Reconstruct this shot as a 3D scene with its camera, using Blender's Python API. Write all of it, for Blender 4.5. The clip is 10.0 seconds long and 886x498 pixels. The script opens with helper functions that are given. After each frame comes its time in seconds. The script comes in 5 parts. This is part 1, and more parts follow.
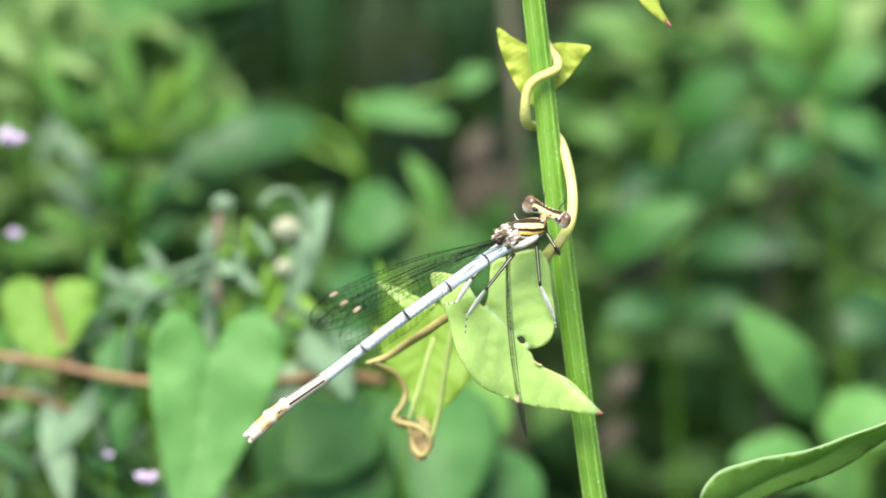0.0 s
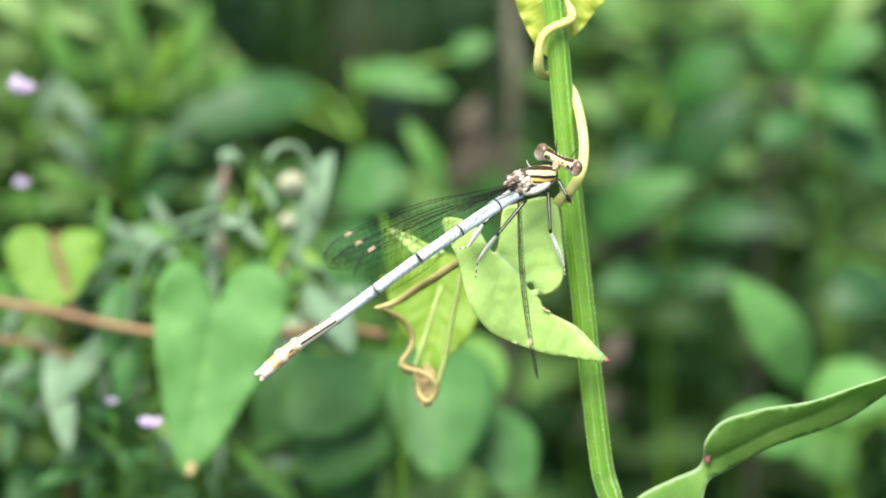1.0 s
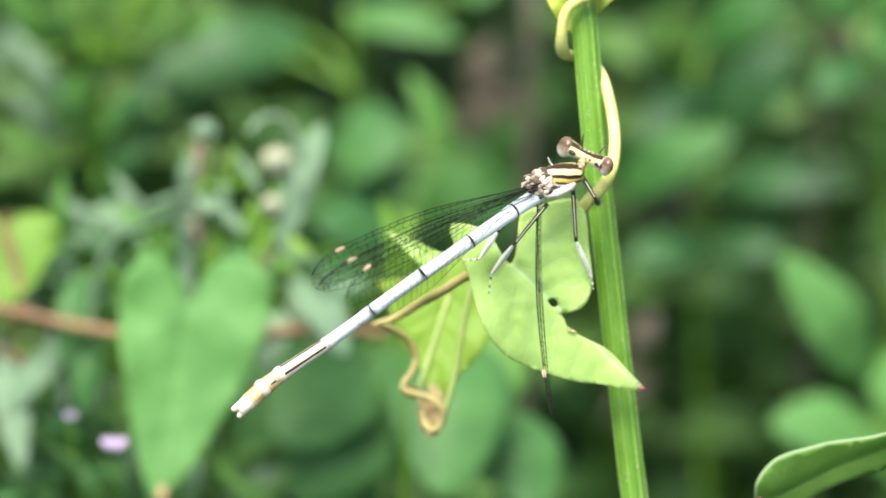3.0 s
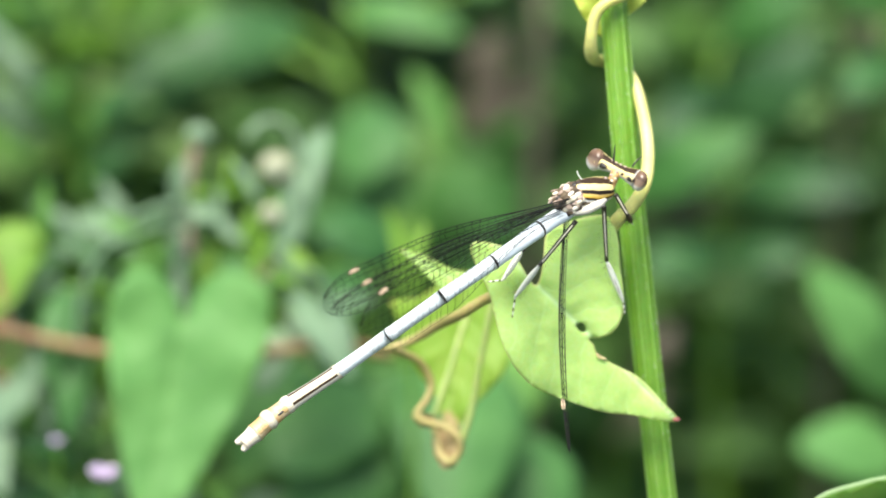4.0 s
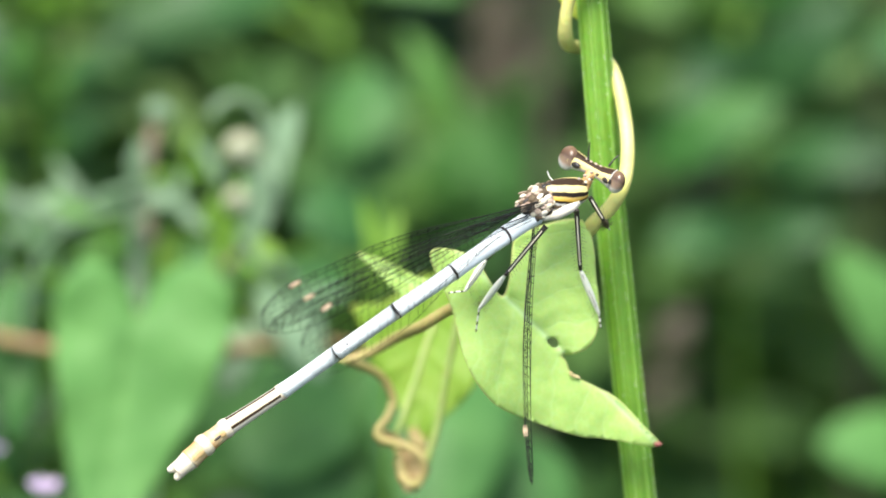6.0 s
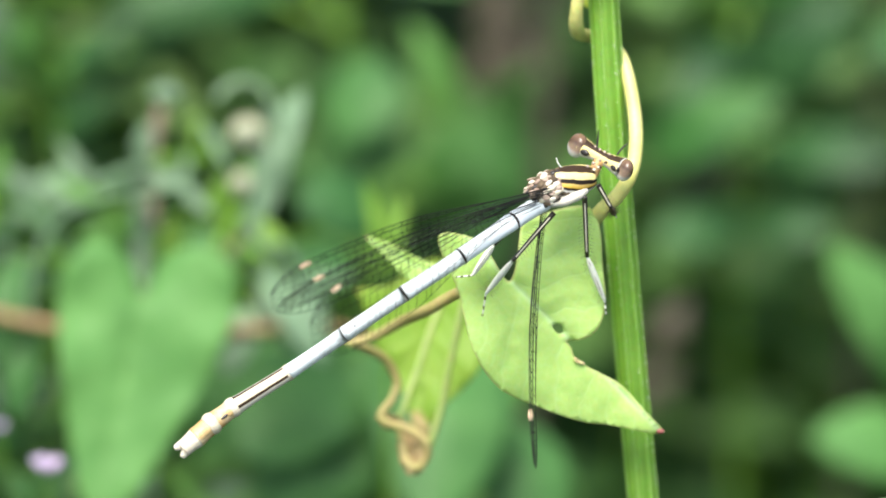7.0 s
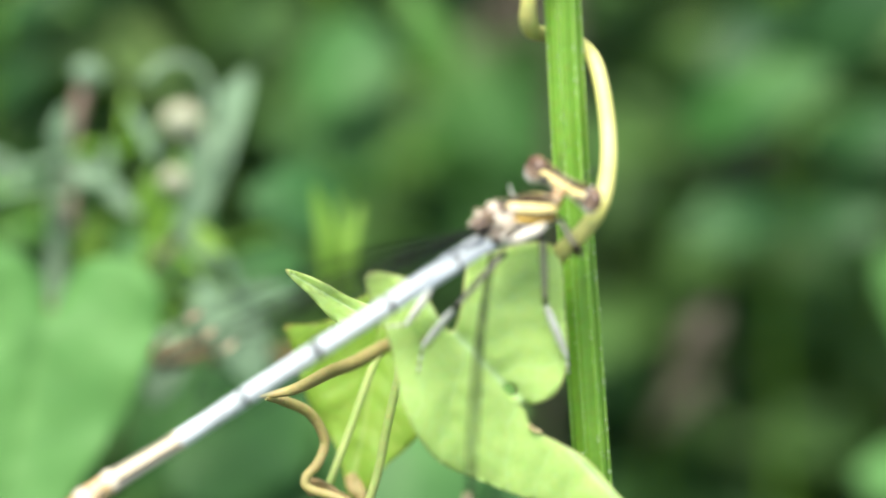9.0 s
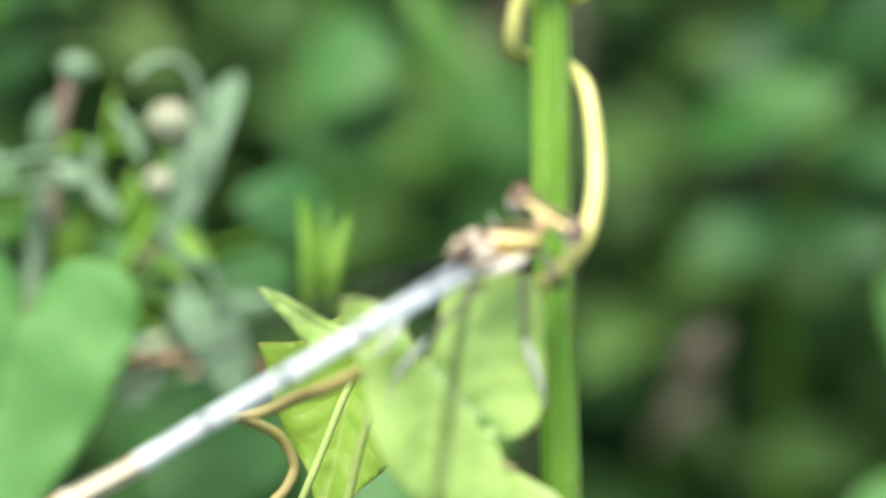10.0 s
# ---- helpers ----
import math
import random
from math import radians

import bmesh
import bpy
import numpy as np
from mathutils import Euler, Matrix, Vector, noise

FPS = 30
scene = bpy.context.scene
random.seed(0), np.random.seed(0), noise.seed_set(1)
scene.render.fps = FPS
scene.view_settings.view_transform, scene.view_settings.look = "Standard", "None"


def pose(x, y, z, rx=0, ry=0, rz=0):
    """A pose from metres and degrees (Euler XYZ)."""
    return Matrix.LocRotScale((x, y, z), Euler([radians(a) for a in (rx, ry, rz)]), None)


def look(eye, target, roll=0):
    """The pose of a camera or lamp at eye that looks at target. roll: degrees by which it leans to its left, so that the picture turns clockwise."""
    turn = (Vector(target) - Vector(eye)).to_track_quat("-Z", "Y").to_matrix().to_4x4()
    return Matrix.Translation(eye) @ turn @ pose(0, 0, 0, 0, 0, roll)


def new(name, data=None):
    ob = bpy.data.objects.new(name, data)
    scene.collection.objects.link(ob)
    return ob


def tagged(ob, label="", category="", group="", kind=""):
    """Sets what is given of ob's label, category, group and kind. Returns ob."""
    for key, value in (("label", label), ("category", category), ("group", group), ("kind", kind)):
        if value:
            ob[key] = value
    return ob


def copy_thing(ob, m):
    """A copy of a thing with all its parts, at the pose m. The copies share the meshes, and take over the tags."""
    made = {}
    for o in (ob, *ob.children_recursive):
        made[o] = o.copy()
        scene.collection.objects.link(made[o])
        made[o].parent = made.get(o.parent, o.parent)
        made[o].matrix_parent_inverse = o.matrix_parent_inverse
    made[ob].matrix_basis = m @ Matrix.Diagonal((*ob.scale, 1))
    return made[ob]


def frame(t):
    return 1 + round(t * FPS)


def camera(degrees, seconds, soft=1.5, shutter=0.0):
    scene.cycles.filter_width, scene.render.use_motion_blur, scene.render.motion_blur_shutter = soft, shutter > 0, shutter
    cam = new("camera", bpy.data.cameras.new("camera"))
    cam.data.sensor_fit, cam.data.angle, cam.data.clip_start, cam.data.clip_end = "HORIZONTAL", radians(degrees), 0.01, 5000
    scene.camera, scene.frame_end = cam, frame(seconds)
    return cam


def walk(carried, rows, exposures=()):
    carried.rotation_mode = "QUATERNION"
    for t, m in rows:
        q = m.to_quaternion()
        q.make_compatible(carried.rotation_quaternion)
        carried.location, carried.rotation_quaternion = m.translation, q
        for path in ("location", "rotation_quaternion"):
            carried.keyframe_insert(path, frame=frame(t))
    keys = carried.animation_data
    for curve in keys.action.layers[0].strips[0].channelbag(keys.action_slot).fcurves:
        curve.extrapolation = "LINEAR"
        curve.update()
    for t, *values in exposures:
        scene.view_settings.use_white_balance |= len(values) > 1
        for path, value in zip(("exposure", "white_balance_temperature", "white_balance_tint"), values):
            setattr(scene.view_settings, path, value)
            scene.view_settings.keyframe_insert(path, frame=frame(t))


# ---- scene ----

cam = camera(7.0, 10.0, soft=1.8)
PATH = [
    (0, -0.00647, -0.76421, 0.57438, 67.006, -0.068, 0.044),
    (0.5, -0.00748, -0.76742, 0.57292, 66.990, -0.857, 0.241),
    (1, -0.01763, -0.77842, 0.56429, 67.576, -1.414, -0.128),
    (1.5, -0.01494, -0.77679, 0.56347, 67.535, -1.553, 0.176),
    (2, -0.00892, -0.76743, 0.57198, 66.823, -1.364, 0.509),
    (3.5, -0.02155, -0.61890, 0.52494, 65.715, -1.336, -0.458),
    (4, -0.02361, -0.60802, 0.52307, 65.529, -1.577, -0.500),
    (4.5, -0.02104, -0.55803, 0.50862, 64.922, -1.141, -0.808),
    (5, -0.00662, -0.54669, 0.50928, 64.556, -0.751, 0.050),
    (6.5, -0.00664, -0.54501, 0.50757, 64.427, -1.735, 0.788),
    (7, -0.01029, -0.55040, 0.50827, 64.475, -2.366, 0.857),
    (7.5, -0.00856, -0.54904, 0.50281, 64.738, -2.312, 0.952),
    (8, 0.00212, -0.50853, 0.49650, 63.814, -1.991, 1.648),
    (8.5, 0.00538, -0.49227, 0.50499, 62.718, -2.035, 1.860),
    (9, 0.00748, -0.44755, 0.47618, 63.109, -2.583, 2.625),
    (9.5, 0.00904, -0.42913, 0.47070, 62.796, -3.627, 3.391),
    (10, 0.01189, -0.43001, 0.47425, 62.560, -4.413, 4.059),
]
walk(cam, [(t, pose(x, y, z, rx, ry, rz)) for t, x, y, z, rx, ry, rz in PATH], exposures=((0.0, 1.22), (2.2, 1.24), (5.0, 1.14), (7.0, 1.1), (8.0, 1.0), (8.8, 1.04), (9.2, 1.14), (10.0, 1.12)))

# the lens is wide open and focused on the insect, and slips behind it near the end
focus = new("focus_point")
cam.data.dof.use_dof = True
cam.data.dof.focus_object = focus
cam.data.dof.aperture_fstop = 17.0
cam.data.dof.aperture_blades = 0

# ---- light: bright overcast day ----
world = bpy.data.worlds.new("world")
scene.world = world
world.use_nodes = True
wn = world.node_tree
sky = wn.nodes.new("ShaderNodeTexSky")
sky.sky_type = "NISHITA"
sky.sun_disc = False
sky.sun_elevation = radians(69)
sky.sun_rotation = radians(211)
sky.air_density = 1.0
sky.dust_density = 3.0
wn.nodes["Background"].inputs[1].default_value = 0.11
wn.links.new(sky.outputs[0], wn.nodes["Background"].inputs[0])
sun_data = bpy.data.lights.new("sun", "SUN")
sun_data.energy = 3.25
sun_data.angle = radians(40)
sun_data.color = (1.0, 0.95, 0.88)
sun = new("sun", sun_data)
sun.matrix_world = look((-0.4, -0.65, 2.0), (0, 0, 0.0))

# ---- the frame of the plan: x across, y up, d away from the viewer, in centimetres from the insect's waist ----
from mathutils.geometry import delaunay_2d_cdt

TILT = radians(25)
WAIST = Vector((0, 0, 0.25))


def V(x, y, d):
    """A place of the plan in the world."""
    c, s = math.cos(TILT), math.sin(TILT)
    return WAIST + Vector((x, d * c + y * s, y * c - d * s)) * 0.01


TOWARD = -(V(0, 0, 1) - V(0, 0, 0)).normalized()


def P(points):
    return [V(*p) for p in points]


# ---- materials ----
def nodes_of(name):
    m = bpy.data.materials.new(name)
    m.use_nodes = True
    n = m.node_tree.nodes
    return m, n, m.node_tree.links, n["Principled BSDF"]


def ramp(n, stops, mode="LINEAR"):
    r = n.new("ShaderNodeValToRGB")
    r.color_ramp.interpolation = mode
    e = r.color_ramp.elements
    e[0].position, e[0].color = stops[0][0], (*stops[0][1], 1)
    e[1].position, e[1].color = stops[-1][0], (*stops[-1][1], 1)
    for p, c in stops[1:-1]:
        k = e.new(p)
        k.color = (*c, 1)
    return r


def math_node(n, l, op, a, b=None):
    m = n.new("ShaderNodeMath")
    m.operation = op
    for k, v in enumerate((a, b)):
        if v is None:
            continue
        if isinstance(v, (int, float)):
            m.inputs[k].default_value = v
        else:
            l.new(v, m.inputs[k])
    return m.outputs[0]


def mixed(n, l, f, a, b, mode="MIX"):
    m = n.new("ShaderNodeMix")
    m.data_type = "RGBA"
    m.blend_type = mode
    for key, v in ((0, f), (6, a), (7, b)):
        if isinstance(v, (int, float)):
            m.inputs[key].default_value = v
        elif isinstance(v, tuple):
            m.inputs[key].default_value = (*v, 1)
        else:
            l.new(v, m.inputs[key])
    return m.outputs[2]


def leaf_mat(name, dark, light, vein, thin=0.45, rough=0.45, veins=9.0, edge=None, gloss=0.3, lines=0.4, each=False):
    """A leaf: two greens in soft patches, paler veins along its own length and side veins, fine cells, light shining through."""
    m, n, l, b = nodes_of(name)
    dark, light = ((c[0] * 1.32, c[1], c[2] * 1.4) for c in (dark, light))
    tex = n.new("ShaderNodeTexCoord")
    big, fine = n.new("ShaderNodeTexNoise"), n.new("ShaderNodeTexNoise")
    big.inputs["Scale"].default_value, fine.inputs["Scale"].default_value = 150.0, 2200.0
    big.inputs["Detail"].default_value = 4
    info = n.new("ShaderNodeObjectInfo")
    l.new(tex.outputs["Object"], big.inputs["Vector"])
    l.new(tex.outputs["Object"], fine.inputs["Vector"])
    patch = ramp(n, [(0.3, dark), (0.7, light)])
    chance = n.new("ShaderNodeNewGeometry").outputs["Random Per Island"] if each else info.outputs["Random"]
    shift = math_node(n, l, "ADD", big.outputs[0], math_node(n, l, "MULTIPLY", math_node(n, l, "SUBTRACT", chance, 0.5), 0.9 if each else 0.35))
    l.new(shift, patch.inputs[0])
    sep = n.new("ShaderNodeSeparateXYZ")
    l.new(tex.outputs["UV"], sep.inputs[0])
    u, v = sep.outputs[0], math_node(n, l, "ABSOLUTE", math_node(n, l, "SUBTRACT", sep.outputs[1], 0.5))
    wander = n.new("ShaderNodeTexNoise")
    wander.inputs["Scale"].default_value = 260.0
    l.new(tex.outputs["Object"], wander.inputs["Vector"])
    slant = math_node(n, l, "ADD", math_node(n, l, "SUBTRACT", math_node(n, l, "MULTIPLY", u, veins), math_node(n, l, "MULTIPLY", v, veins * 0.75)), math_node(n, l, "MULTIPLY", wander.outputs[0], 1.1))
    ridge = math_node(n, l, "ABSOLUTE", math_node(n, l, "SUBTRACT", math_node(n, l, "FRACT", slant), 0.5))
    side = ramp(n, [(0.0, (1, 1, 1)), (0.07, (0, 0, 0))])
    l.new(ridge, side.inputs[0])
    mid = ramp(n, [(0.0, (1, 1, 1)), (0.022, (0, 0, 0))])
    l.new(v, mid.inputs[0])
    line = math_node(n, l, "MAXIMUM", math_node(n, l, "MULTIPLY", side.outputs[0], 0.3), mid.outputs[0])
    ground_col = patch.outputs[0]
    if lines > 0.6:
        cell, bend = n.new("ShaderNodeTexVoronoi"), n.new("ShaderNodeVectorMath")
        cell.feature = "DISTANCE_TO_EDGE"
        cell.inputs["Scale"].default_value = 1500.0
        bend.operation = "MULTIPLY_ADD"
        l.new(wander.outputs["Color"], bend.inputs[0])
        bend.inputs[1].default_value = (0.002, 0.002, 0.002)
        l.new(tex.outputs["Object"], bend.inputs[2])
        l.new(bend.outputs[0], cell.inputs["Vector"])
        net = ramp(n, [(0.0, (1, 1, 1)), (0.075, (0, 0, 0))])
        l.new(cell.outputs["Distance"], net.inputs[0])
        ground_col = mixed(n, l, math_node(n, l, "MULTIPLY", net.outputs[0], 0.1), ground_col, vein)
        line = math_node(n, l, "MAXIMUM", line, math_node(n, l, "MULTIPLY", net.outputs[0], 0.14))
    col = mixed(n, l, math_node(n, l, "MULTIPLY", line, lines), ground_col, vein)
    col = mixed(n, l, 0.16, col, fine.outputs["Color"], "OVERLAY")
    if edge:
        rim = ramp(n, [(0.955, (0, 0, 0)), (0.995, (0.8, 0.8, 0.8))])
        far = n.new("ShaderNodeUVMap")
        far.uv_map = "rim"
        sp = n.new("ShaderNodeSeparateXYZ")
        l.new(far.outputs[0], sp.inputs[0])
        l.new(sp.outputs[0], rim.inputs[0])
        col = mixed(n, l, rim.outputs[0], col, edge)
    l.new(col, b.inputs["Base Color"])
    b.inputs["Roughness"].default_value = rough
    b.inputs["Specular IOR Level"].default_value = gloss
    bump = n.new("ShaderNodeBump")
    bump.inputs["Strength"].default_value = 0.2
    bump.inputs["Distance"].default_value = 0.0004
    high = math_node(n, l, "SUBTRACT", math_node(n, l, "MULTIPLY", fine.outputs[0], 0.4), line)
    l.new(high, bump.inputs["Height"])
    l.new(bump.outputs[0], b.inputs["Normal"])
    through_light = n.new("ShaderNodeBsdfTranslucent")
    l.new(mixed(n, l, 1.0, col, (1.0, 1.0, 0.55), "MULTIPLY"), through_light.inputs[0])
    mix = n.new("ShaderNodeMixShader")
    mix.inputs[0].default_value = thin
    l.new(b.outputs[0], mix.inputs[1])
    l.new(through_light.outputs[0], mix.inputs[2])
    l.new(mix.outputs[0], n["Material Output"].inputs[0])
    return m


def skin_mat(name, dark, light, scale=900.0, rough=0.5, relief=0.3, gloss=0.5):
    """A plain surface of two near colours in patches and grains."""
    m, n, l, b = nodes_of(name)
    tex = n.new("ShaderNodeTexCoord")
    big, fine = n.new("ShaderNodeTexNoise"), n.new("ShaderNodeTexNoise")
    big.inputs["Scale"].default_value, fine.inputs["Scale"].default_value = scale * 0.25, scale * 3
    big.inputs["Detail"].default_value = 5
    l.new(tex.outputs["Object"], big.inputs["Vector"])
    l.new(tex.outputs["Object"], fine.inputs["Vector"])
    patch = ramp(n, [(0.3, dark), (0.7, light)])
    l.new(big.outputs[0], patch.inputs[0])
    l.new(mixed(n, l, 0.2, patch.outputs[0], fine.outputs["Color"], "OVERLAY"), b.inputs["Base Color"])
    b.inputs["Roughness"].default_value = rough
    b.inputs["Specular IOR Level"].default_value = gloss
    bump = n.new("ShaderNodeBump")
    bump.inputs["Strength"].default_value = relief
    bump.inputs["Distance"].default_value = 0.0002
    l.new(fine.outputs[0], bump.inputs["Height"])
    l.new(bump.outputs[0], b.inputs["Normal"])
    return m


def banded_mat(name, stops, rough=0.4, wave=0.03, axis=1, relief=0.2, skew=0.0, gloss=0.2):
    """Stripes round (axis 1) or along (axis 0) a tube, with wavering edges."""
    m, n, l, b = nodes_of(name)
    tex = n.new("ShaderNodeTexCoord")
    sep = n.new("ShaderNodeSeparateXYZ")
    l.new(tex.outputs["UV"], sep.inputs[0])
    nz, fine = n.new("ShaderNodeTexNoise"), n.new("ShaderNodeTexNoise")
    nz.inputs["Scale"].default_value, fine.inputs["Scale"].default_value = 900.0, 5000.0
    l.new(tex.outputs["Object"], nz.inputs["Vector"])
    l.new(tex.outputs["Object"], fine.inputs["Vector"])
    at = math_node(n, l, "ADD", sep.outputs[axis], math_node(n, l, "MULTIPLY", math_node(n, l, "SUBTRACT", nz.outputs[0], 0.5), wave * 2))
    if skew:
        at = math_node(n, l, "ADD", at, math_node(n, l, "MULTIPLY", math_node(n, l, "SUBTRACT", sep.outputs[1 - axis], 0.7), skew))
    r = ramp(n, stops)
    l.new(at, r.inputs[0])
    l.new(mixed(n, l, 0.15, r.outputs[0], fine.outputs["Color"], "OVERLAY"), b.inputs["Base Color"])
    b.inputs["Roughness"].default_value = rough
    b.inputs["Specular IOR Level"].default_value = gloss
    bump = n.new("ShaderNodeBump")
    bump.inputs["Strength"].default_value = relief
    bump.inputs["Distance"].default_value = 0.0001
    l.new(fine.outputs[0], bump.inputs["Height"])
    l.new(bump.outputs[0], b.inputs["Normal"])
    return m


LEAF_MAIN = leaf_mat("bindweed_leaf", (0.35, 0.7, 0.125), (0.46, 0.84, 0.185), (0.68, 0.9, 0.48), 0.4, 0.5, 6.0, (0.6, 0.62, 0.25), 0.35, 0.85)
LEAF_BACK = leaf_mat("bindweed_leaf_yellow", (0.21, 0.47, 0.04), (0.29, 0.56, 0.065), (0.5, 0.62, 0.22), 0.5, 0.45, 6.0, (0.42, 0.36, 0.1))
LEAF_YELLOW = leaf_mat("bindweed_leaf_young", (0.34, 0.56, 0.05), (0.42, 0.66, 0.08), (0.52, 0.66, 0.22), 0.5, 0.45, 6.0, (0.42, 0.3, 0.1))
LEAF_MID = leaf_mat("soft_leaf", (0.075, 0.27, 0.035), (0.13, 0.38, 0.055), (0.2, 0.45, 0.1), 0.4, 0.5, 7.0)
LEAF_HEART = leaf_mat("heart_leaf_light", (0.08, 0.29, 0.05), (0.125, 0.39, 0.075), (0.24, 0.48, 0.15), 0.4, 0.55, 7.0)
LEAF_BROAD = leaf_mat("broad_leaf_green", (0.045, 0.18, 0.032), (0.078, 0.27, 0.05), (0.12, 0.32, 0.08), 0.35, 0.5, 8.0)
LEAF_DEEP = leaf_mat("deep_leaf", (0.03, 0.14, 0.025), (0.06, 0.22, 0.04), (0.1, 0.28, 0.06), 0.35, 0.5, 8.0)
LEAF_LIME = leaf_mat("lime_leaf", (0.13, 0.36, 0.03), (0.21, 0.48, 0.06), (0.4, 0.55, 0.15), 0.5, 0.5, 7.0)
LEAF_BLUE = leaf_mat("downy_leaf", (0.125, 0.28, 0.115), (0.2, 0.39, 0.175), (0.28, 0.45, 0.22), 0.3, 0.75, 9.0)
# next four: leaf greens darkened, the undergrowth's shade put into the colour
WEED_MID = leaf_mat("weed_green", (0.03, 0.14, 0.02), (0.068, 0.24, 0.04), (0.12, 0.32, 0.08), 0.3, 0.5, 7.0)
WEED_SHADED = leaf_mat("weed_shaded_green", (0.015, 0.07, 0.014), (0.036, 0.14, 0.028), (0.06, 0.18, 0.05), 0.25, 0.45, 8.0)
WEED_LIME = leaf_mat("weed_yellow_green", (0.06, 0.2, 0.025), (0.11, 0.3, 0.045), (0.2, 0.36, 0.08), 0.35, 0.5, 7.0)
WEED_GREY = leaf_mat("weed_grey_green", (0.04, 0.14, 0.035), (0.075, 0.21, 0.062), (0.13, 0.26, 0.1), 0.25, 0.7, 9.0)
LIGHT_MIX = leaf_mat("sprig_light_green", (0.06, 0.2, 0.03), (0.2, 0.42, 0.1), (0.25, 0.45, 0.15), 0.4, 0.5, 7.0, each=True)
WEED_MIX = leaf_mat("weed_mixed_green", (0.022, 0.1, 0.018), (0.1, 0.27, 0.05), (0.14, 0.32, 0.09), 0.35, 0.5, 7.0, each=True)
LEAF_LANCE = leaf_mat("lance_leaf_green", (0.12, 0.34, 0.045), (0.18, 0.44, 0.065), (0.3, 0.52, 0.16), 0.5, 0.5, 14.0, (0.5, 0.66, 0.38), 0.2)
STEM_GREEN = skin_mat("stem_green", (0.09, 0.225, 0.015), (0.165, 0.335, 0.03), 700.0, 0.42)
RIB_PALE = skin_mat("stem_rib", (0.15, 0.33, 0.035), (0.24, 0.43, 0.075), 1200.0, 0.45)
HAIR = skin_mat("hair", (0.5, 0.65, 0.4), (0.65, 0.75, 0.5), 900.0, 0.4, 0.0)
VINE = skin_mat("vine_cream", (0.55, 0.56, 0.14), (0.66, 0.64, 0.24), 800.0, 0.45)
TWIG = skin_mat("twig_tan", (0.34, 0.3, 0.085), (0.46, 0.39, 0.15), 800.0, 0.5)
STALK_PALE = skin_mat("leaf_stalk_pale", (0.3, 0.42, 0.1), (0.42, 0.52, 0.17), 800.0, 0.45)
RED_STEM = skin_mat("runner_red", (0.18, 0.1, 0.045), (0.29, 0.18, 0.08), 500.0, 0.55)
STRAW = skin_mat("dry_stalk", (0.07, 0.075, 0.04), (0.12, 0.115, 0.07), 400.0, 0.8)
DRY = skin_mat("dry_leaf", (0.045, 0.042, 0.026), (0.09, 0.075, 0.048), 300.0, 0.8)
PURPLE = skin_mat("petal_mauve", (0.34, 0.27, 0.4), (0.46, 0.39, 0.52), 700.0, 0.6)
BUD = skin_mat("bud_cream", (0.3, 0.32, 0.2), (0.42, 0.43, 0.3), 900.0, 0.8)
RUST = skin_mat("rust_spot", (0.5, 0.4, 0.18), (0.66, 0.62, 0.34), 1200.0, 0.7)
DRY_TIP = skin_mat("withered_leaf", (0.28, 0.2, 0.08), (0.46, 0.35, 0.16), 900.0, 0.7)
WITHERED = skin_mat("leaf_withered_patch", (0.24, 0.22, 0.06), (0.36, 0.27, 0.1), 900.0, 0.6)
RED_TIP = skin_mat("leaf_red_tip", (0.2, 0.06, 0.05), (0.32, 0.12, 0.09), 1200.0, 0.6)
SOIL = skin_mat("soil", (0.022, 0.022, 0.012), (0.046, 0.054, 0.026), 60.0, 0.95, 0.6, 0.05)

# insect
WHITE = skin_mat("abdomen_white", (0.82, 0.91, 0.91), (0.88, 0.95, 0.95), 900.0, 0.5, 0.15)
BLACK = skin_mat("black_shell", (0.015, 0.012, 0.01), (0.035, 0.03, 0.025), 1500.0, 0.35)
CREAM = skin_mat("cream_shell", (0.6, 0.55, 0.4), (0.78, 0.74, 0.62), 1500.0, 0.45)
TAN = skin_mat("tan_shell", (0.54, 0.48, 0.33), (0.74, 0.68, 0.52), 1500.0, 0.45)
PALE = skin_mat("pale_leg", (0.62, 0.66, 0.55), (0.8, 0.82, 0.72), 1500.0, 0.5)
TAWNY = skin_mat("wing_hinge_tawny", (0.24, 0.165, 0.11), (0.56, 0.46, 0.36), 2600.0, 0.45)
UMBER = skin_mat("thorax_umber", (0.03, 0.022, 0.014), (0.2, 0.15, 0.09), 5200.0, 0.6, 0.3, 0.2)
ROSE = skin_mat("stigma_rose", (0.52, 0.38, 0.22), (0.66, 0.5, 0.32), 1500.0, 0.5)
VEIN = skin_mat("wing_vein", (0.008, 0.008, 0.007), (0.02, 0.02, 0.017), 1500.0, 0.75, 0.1, 0.15)
K, Y, O, W_ = (0.02, 0.014, 0.01), (0.72, 0.55, 0.2), (0.7, 0.44, 0.06), (0.75, 0.74, 0.66)
BR = (0.035, 0.02, 0.01)
CR = (0.8, 0.68, 0.28)
THORAX = banded_mat("thorax_stripes", [(0.0, W_), (0.36, W_), (0.37, K), (0.388, K), (0.398, O), (0.43, (0.74, 0.52, 0.16)), (0.44, K), (0.482, K), (0.492, CR), (0.56, CR), (0.57, BR), (0.69, BR), (0.705, CR), (0.73, CR), (0.745, BR), (1.0, BR)], 0.5, 0.02, skew=0.15)
HEAD = banded_mat("head_stripes", [(0.0, W_), (0.36, W_), (0.41, CR), (0.53, CR), (0.545, BR), (0.685, BR), (0.697, CR), (0.71, CR), (0.722, BR), (0.81, BR), (0.83, CR), (1.0, W_)], 0.5, 0.03)
